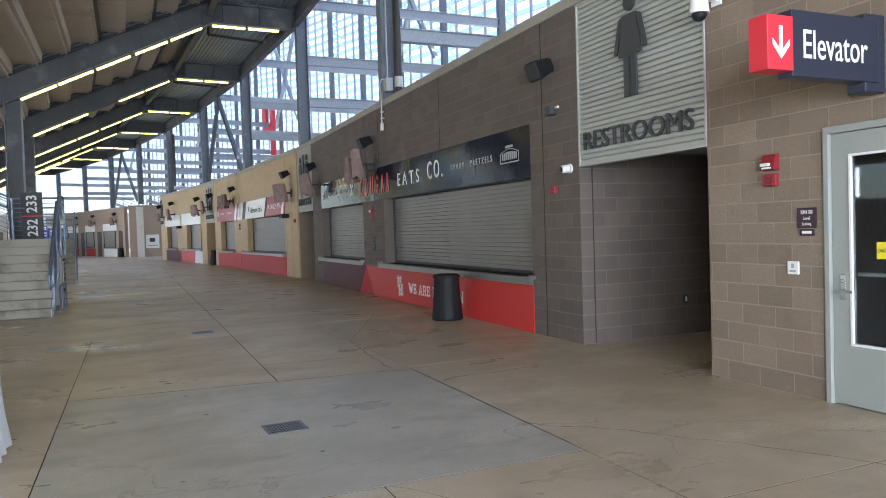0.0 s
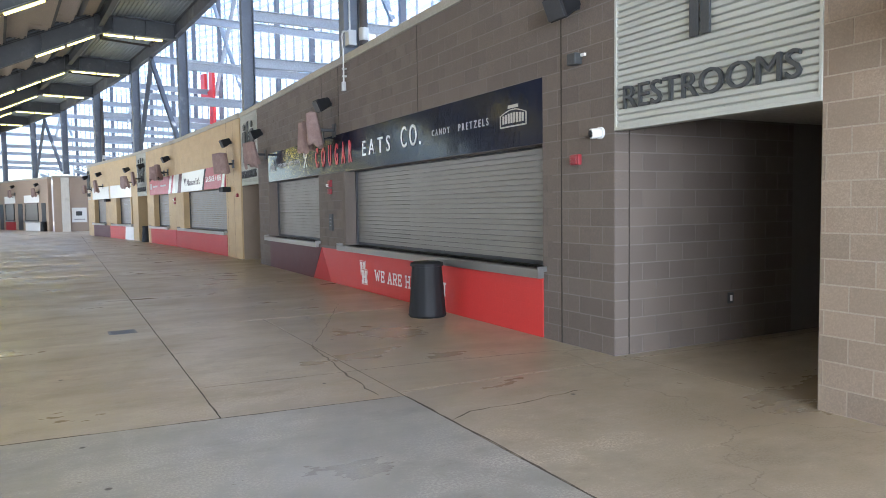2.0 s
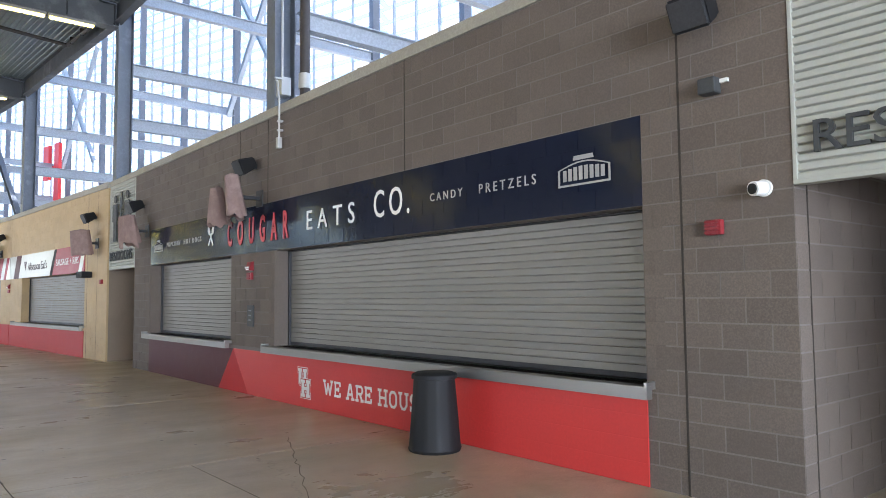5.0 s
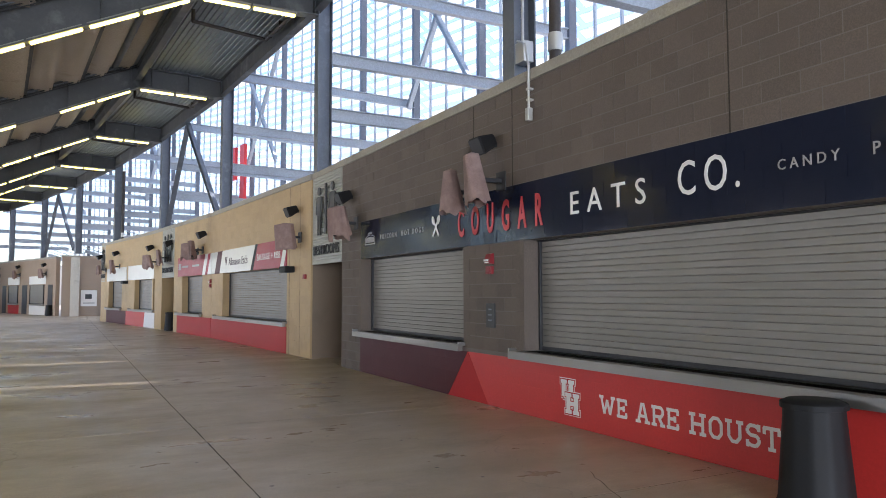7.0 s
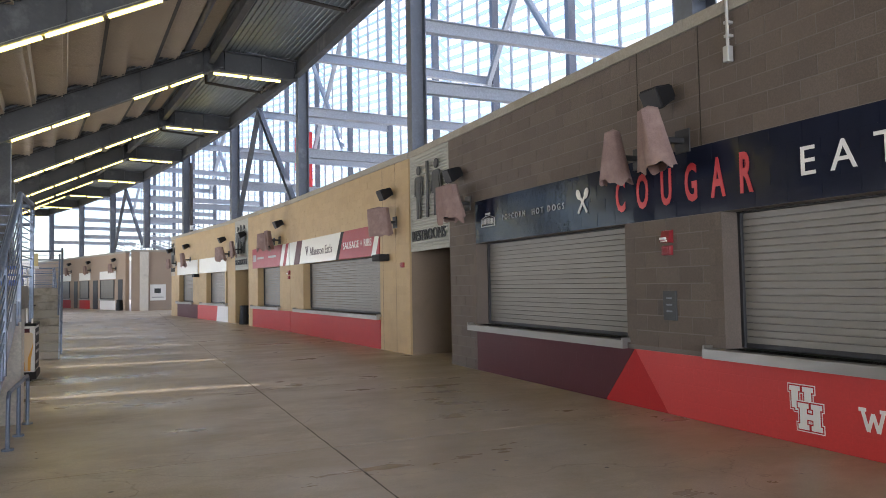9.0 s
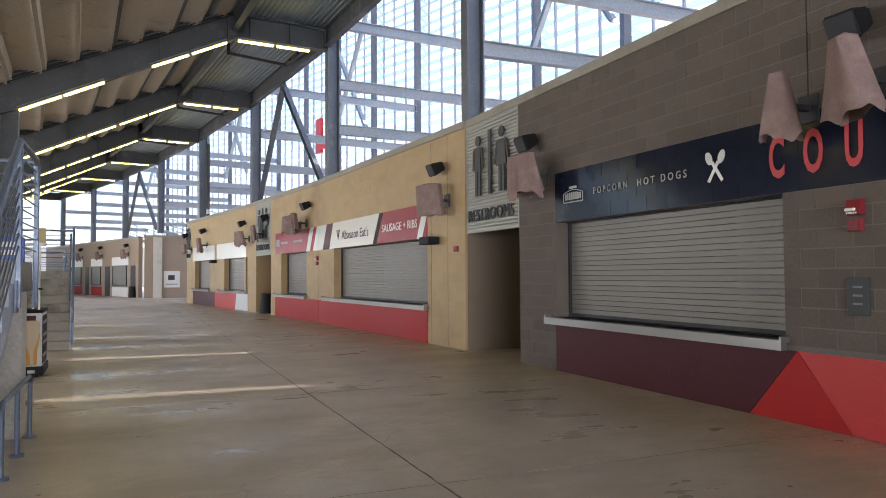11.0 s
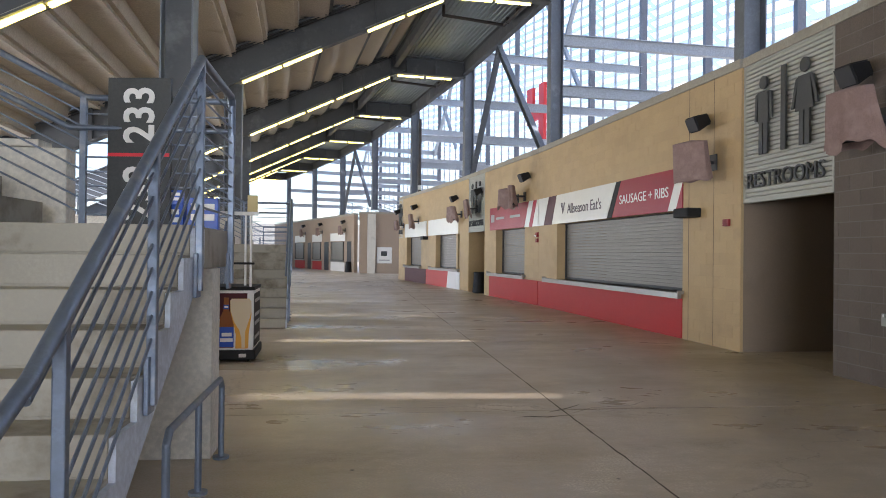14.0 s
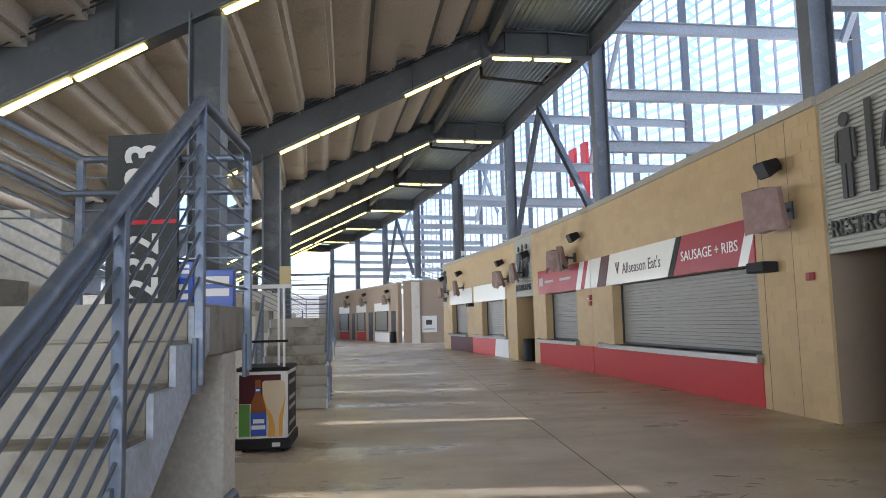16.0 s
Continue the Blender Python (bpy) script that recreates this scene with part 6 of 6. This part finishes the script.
# random cracks in the slabs
def crack(name, pts, w, jit=0.025):
    bm = B()
    rng = random.Random(len(pts) * 7 + int(pts[0][0] * 10))
    fine = []
    for (xa, ya), (xb, yb) in zip(pts, pts[1:]):
        k = max(2, int(math.hypot(xb - xa, yb - ya) / 0.12))
        fine += [(xa + (xb - xa) * i / k + rng.uniform(-jit, jit), ya + (yb - ya) * i / k + rng.uniform(-jit, jit)) for i in range(k)]
    fine.append(pts[-1])
    left, right = [], []
    for i, (x, y) in enumerate(fine):
        j, k = max(i - 1, 0), min(i + 1, len(fine) - 1)
        d = Vector((fine[k][0] - fine[j][0], fine[k][1] - fine[j][1])).normalized()
        ww = w * rng.uniform(.4, 1.2) * (0.2 if i in (0, len(fine) - 1) else 1)
        left.append(bm.verts.new((x - d.y * ww, y + d.x * ww, 0.0012))), right.append(bm.verts.new((x + d.y * ww, y - d.x * ww, 0.0012)))
    for i in range(len(fine) - 1):
        bm.faces.new((left[i], right[i], right[i + 1], left[i + 1]))
    part(name, bm, M_CRACK, floor)


crack("crack", [(2.92, 6.02), (2.93, 6.69), (3.0, 7.28), (3.07, 8.26), (3.16, 8.69)], 0.009)
crack("crack", [(3.16, 8.69), (3.48, 9.32), (4.04, 10.56), (4.5, 11.6)], 0.006)
crack("crack", [(1.6, 7.11), (2.91, 7.03), (3.83, 6.98), (4.82, 6.88), (5.5, 6.75)], 0.006, 0.012)
crack("crack", [(3.11, 5.05), (3.36, 5.2), (3.58, 5.22), (3.89, 5.19), (4.32, 5.25), (4.56, 5.27)], 0.007)
crack("crack", [(3.05, 3.2), (3.7, 2.6), (4.4, 1.6), (4.9, 0.6)], 0.005)
crack("crumbled_joint", [(1.57, 6.1), (1.57, 11.0), (1.575, 15.6)], 0.006, 0.006)
crack("crumbled_joint", [(1.57, 15.7), (1.565, 19.7), (1.57, 26.0)], 0.009, 0.006)
crack("crumbled_joint", [(-0.5, 6.2), (1.2, 6.06), (3.1, 5.9)], 0.009, 0.006)
crack("crumbled_joint", [(3.11, 5.88), (3.12, 4.4), (3.11, 2.36)], 0.009, 0.006)
crack("crack", [(1.6, 2.34), (1.9, 1.9), (2.1, 1.3)], 0.004)
crack("crack", [(1.57, 19.9), (1.9, 20.2), (2.3, 20.25), (2.6, 20.5)], 0.006)
crack("crumbled_joint", [(1.05, 19.86), (1.35, 19.84), (1.62, 19.88)], 0.022, 0.02)
crack("crumbled_joint", [(1.40, 20.02), (1.68, 20.2), (1.82, 20.36)], 0.014, 0.02)
crack("crumbled_joint", [(1.58, 20.12), (2.4, 20.14), (3.2, 20.1)], 0.008, 0.012)
crack("crack", [(1.2, 20.0), (0.7, 20.3), (-0.2, 20.35)], 0.004)


# ---- far end of the concourse ----
FX = pose(-0.5, 68.6, 0, 0, 0, 19.3)
fixed("far_wall", boxes((0.0, 0.3, 0.0, 26.0, 0, 4.4)), M_FARWALL, "ochre wall of the last stands", "wall", FX)
fixed("far_block", boxes((-0.1, 5.0, 66.6, 68.4, 0, 4.42)), M_FARWALL, "tan block wall jutting into the concourse", "wall")
fixed("far_trim", boxes((-0.15, 5.0, 66.54, 68.45, 4.42, 4.55), bevel=0.01), M_COPING, "beige coping on the jutting block", "coping")
fixed("trim_5", boxes((-0.04, 0.34, 0.0, 26, 4.40, 4.55), bevel=0.01), M_COPING, "beige coping on the far wall", "coping", FX)
t = thing("concrete_pillar", pose(0.78, 66.4, 0), "pale concrete pillar before the tan block wall", "pillar")
part("shaft", boxes((-0.3, 0.3, -0.18, 0.18, 0, 4.4), bevel=0.03), M_PIER, t)
t = thing("map_board", pose(1.75, 66.56, 1.35), "white wall-mounted map board", "board")
part("board", boxes((-.55, .55, -.03, 0.03, -.6, .6), bevel=0.01), M_WHITE, t)
part("print", boxes((-.25, .2, -.034, -.028, -.05, .3)), M_SIGNGREY, t, "dark printed map")
part("print", boxes((-.4, .4, -.034, -.028, -.4, -.32)), M_LETTER_DIM, t, "pale printed lines")
for k, (ya, yb, kind) in enumerate(((0.6, 1.6, "dark"), (2.4, 5.6, "s"), (6.4, 7.6, "dark"), (8.6, 11.0, "s"), (11.8, 12.8, "dark"), (14.0, 17.0, "s"))):
    if kind == "s":
        shutter(FX, ya, yb, 0.87, 2.4, "closed roller shutter of the last stand", inset=-0.02)
        counter(FX, ya - .1, yb + .1)
        band(FX, [(ya - .2, .005), (yb + .2, .005), (yb + .2, .748), (ya - .2, .748)], M_WHITE if k == 1 else M_RED2, "vinyl panel of the last stand")
        s = thing("shop_sign", FX, "white sign panel of the last stand", "sign")
        panel(I0, [(ya - .3, 2.45), (yb + .3, 2.45), (yb + .3, 3.1), (ya - .3, 3.1)], M_WHITE, s, "white panel")
        covered_screen(FX @ on(ya - .3, 3.3), 0.7, 0.66, 20 + k, "screen under a dark cover at the last stand")
        speaker(FX @ on(ya - .3, 3.95))
    else:
        d = thing("doorway", FX, "flat dark panel painting a shaded doorway on the last wall", "doorway", "far doorways")
        # no opening: a flat dark plate stands for the doorway's shade
        part("recess", boxes((-0.02, 0.01, ya, yb, 0.0, 2.4)), M_DARKMETAL, d)
litter_bin(pose(-0.9, 69.2, 0), "black litter bin by the last stands")
fixed("far_end_wall", boxes((-30, 30, 129.5, 130, -0.3, 6)), M_PIER, "pale wall closing the concourse", "wall")

# ---- block pieces ----
def near_tan(y, z):
    return y > 1.0


NAVY = (7.5, 20.7, 2.4, 3.2)
masonry(wall_1, I0, -12.4, 3.84, 0.0, WALL_TOP, [(1.36, 2.47, 0, 2.44)], M_TAN, near_tan, 300)
masonry(wall_2, I0, 6.2, 21.9, 0.0, WALL_TOP, [(7.5, 14.5, 0.0, 3.2), (14.5, 16.2, 0.0, 0.8), (16.2, 20.7, 0.0, 3.2), (14.5, 16.2, 2.4, 3.2)], M_DARK, lambda y, z: y < 15.5, 300)
masonry(navy, I0, 7.5, 20.7, 2.4, 3.2, [], M_NAVY, lambda y, z: True, 300, "sign_block", 0.22)
masonry(rw, pose(0.0, 6.2, 0, 0, 0, 90), -2.9, -0.0, 0.0, 2.6, [], M_DARK, lambda y, z: True, 200)
masonry(wall_3, I0, 0.0, 10.2, 0.0, WALL_TOP, [(1.8, 8.6, 0.8, 3.2), (1.8, 10.2, 0.0, 0.8), (8.6, 10.2, 2.4, 3.2)], M_OCHRE, None, gap=0.0012)
masonry(wall_4, I0, 0.0, 9.7, 0.0, WALL_TOP, [(0, 4.85, 2.4, 3.2), (0, 4.9, 0, 0.8), (1.2, 4.15, 0.8, 2.4), (5.55, 7.75, 0, 4.6), (9.1, 9.7, 0, 3.2)], M_OCHRE, None, gap=0.0012)
masonry(wall_5, I0, 0.0, 11.2, 0.0, WALL_TOP, [(0, 9.6, 2.4, 3.2), (0, 9.6, 0, 0.8), (0, 3.3, 0.8, 2.4), (6.0, 9.2, 0.8, 2.4), (10.2, 11.2, 2.4, 4.6)], M_OCHRE, None, gap=0.0012)
fixed("joint_1", boxes((-0.003, 0.01, 7.115, 7.135, 0, WALL_TOP), (-0.003, 0.01, 10.95, 10.965, 3.2, WALL_TOP), (-0.003, 0.01, 14.75, 14.765, 3.2, WALL_TOP), (-0.003, 0.01, 15.85, 15.865, 3.2, WALL_TOP)), M_FLOOR_SUB, "dark vertical control joints in the wall", "joint", FA)
fixed("joint_2", boxes((0.195, 0.21, 6.1965, 6.21, 0, 2.6)), M_FLOOR_SUB, "dark vertical control joint in the entrance's side wall", "joint", FA)
fixed("joint_3", boxes((-0.002, 0.01, 1.59, 1.604, 0, WALL_TOP), (-0.002, 0.01, 0.78, 0.788, 0, WALL_TOP)), M_CRACK, "fine vertical control joints in the ochre wall", "joint", FB)
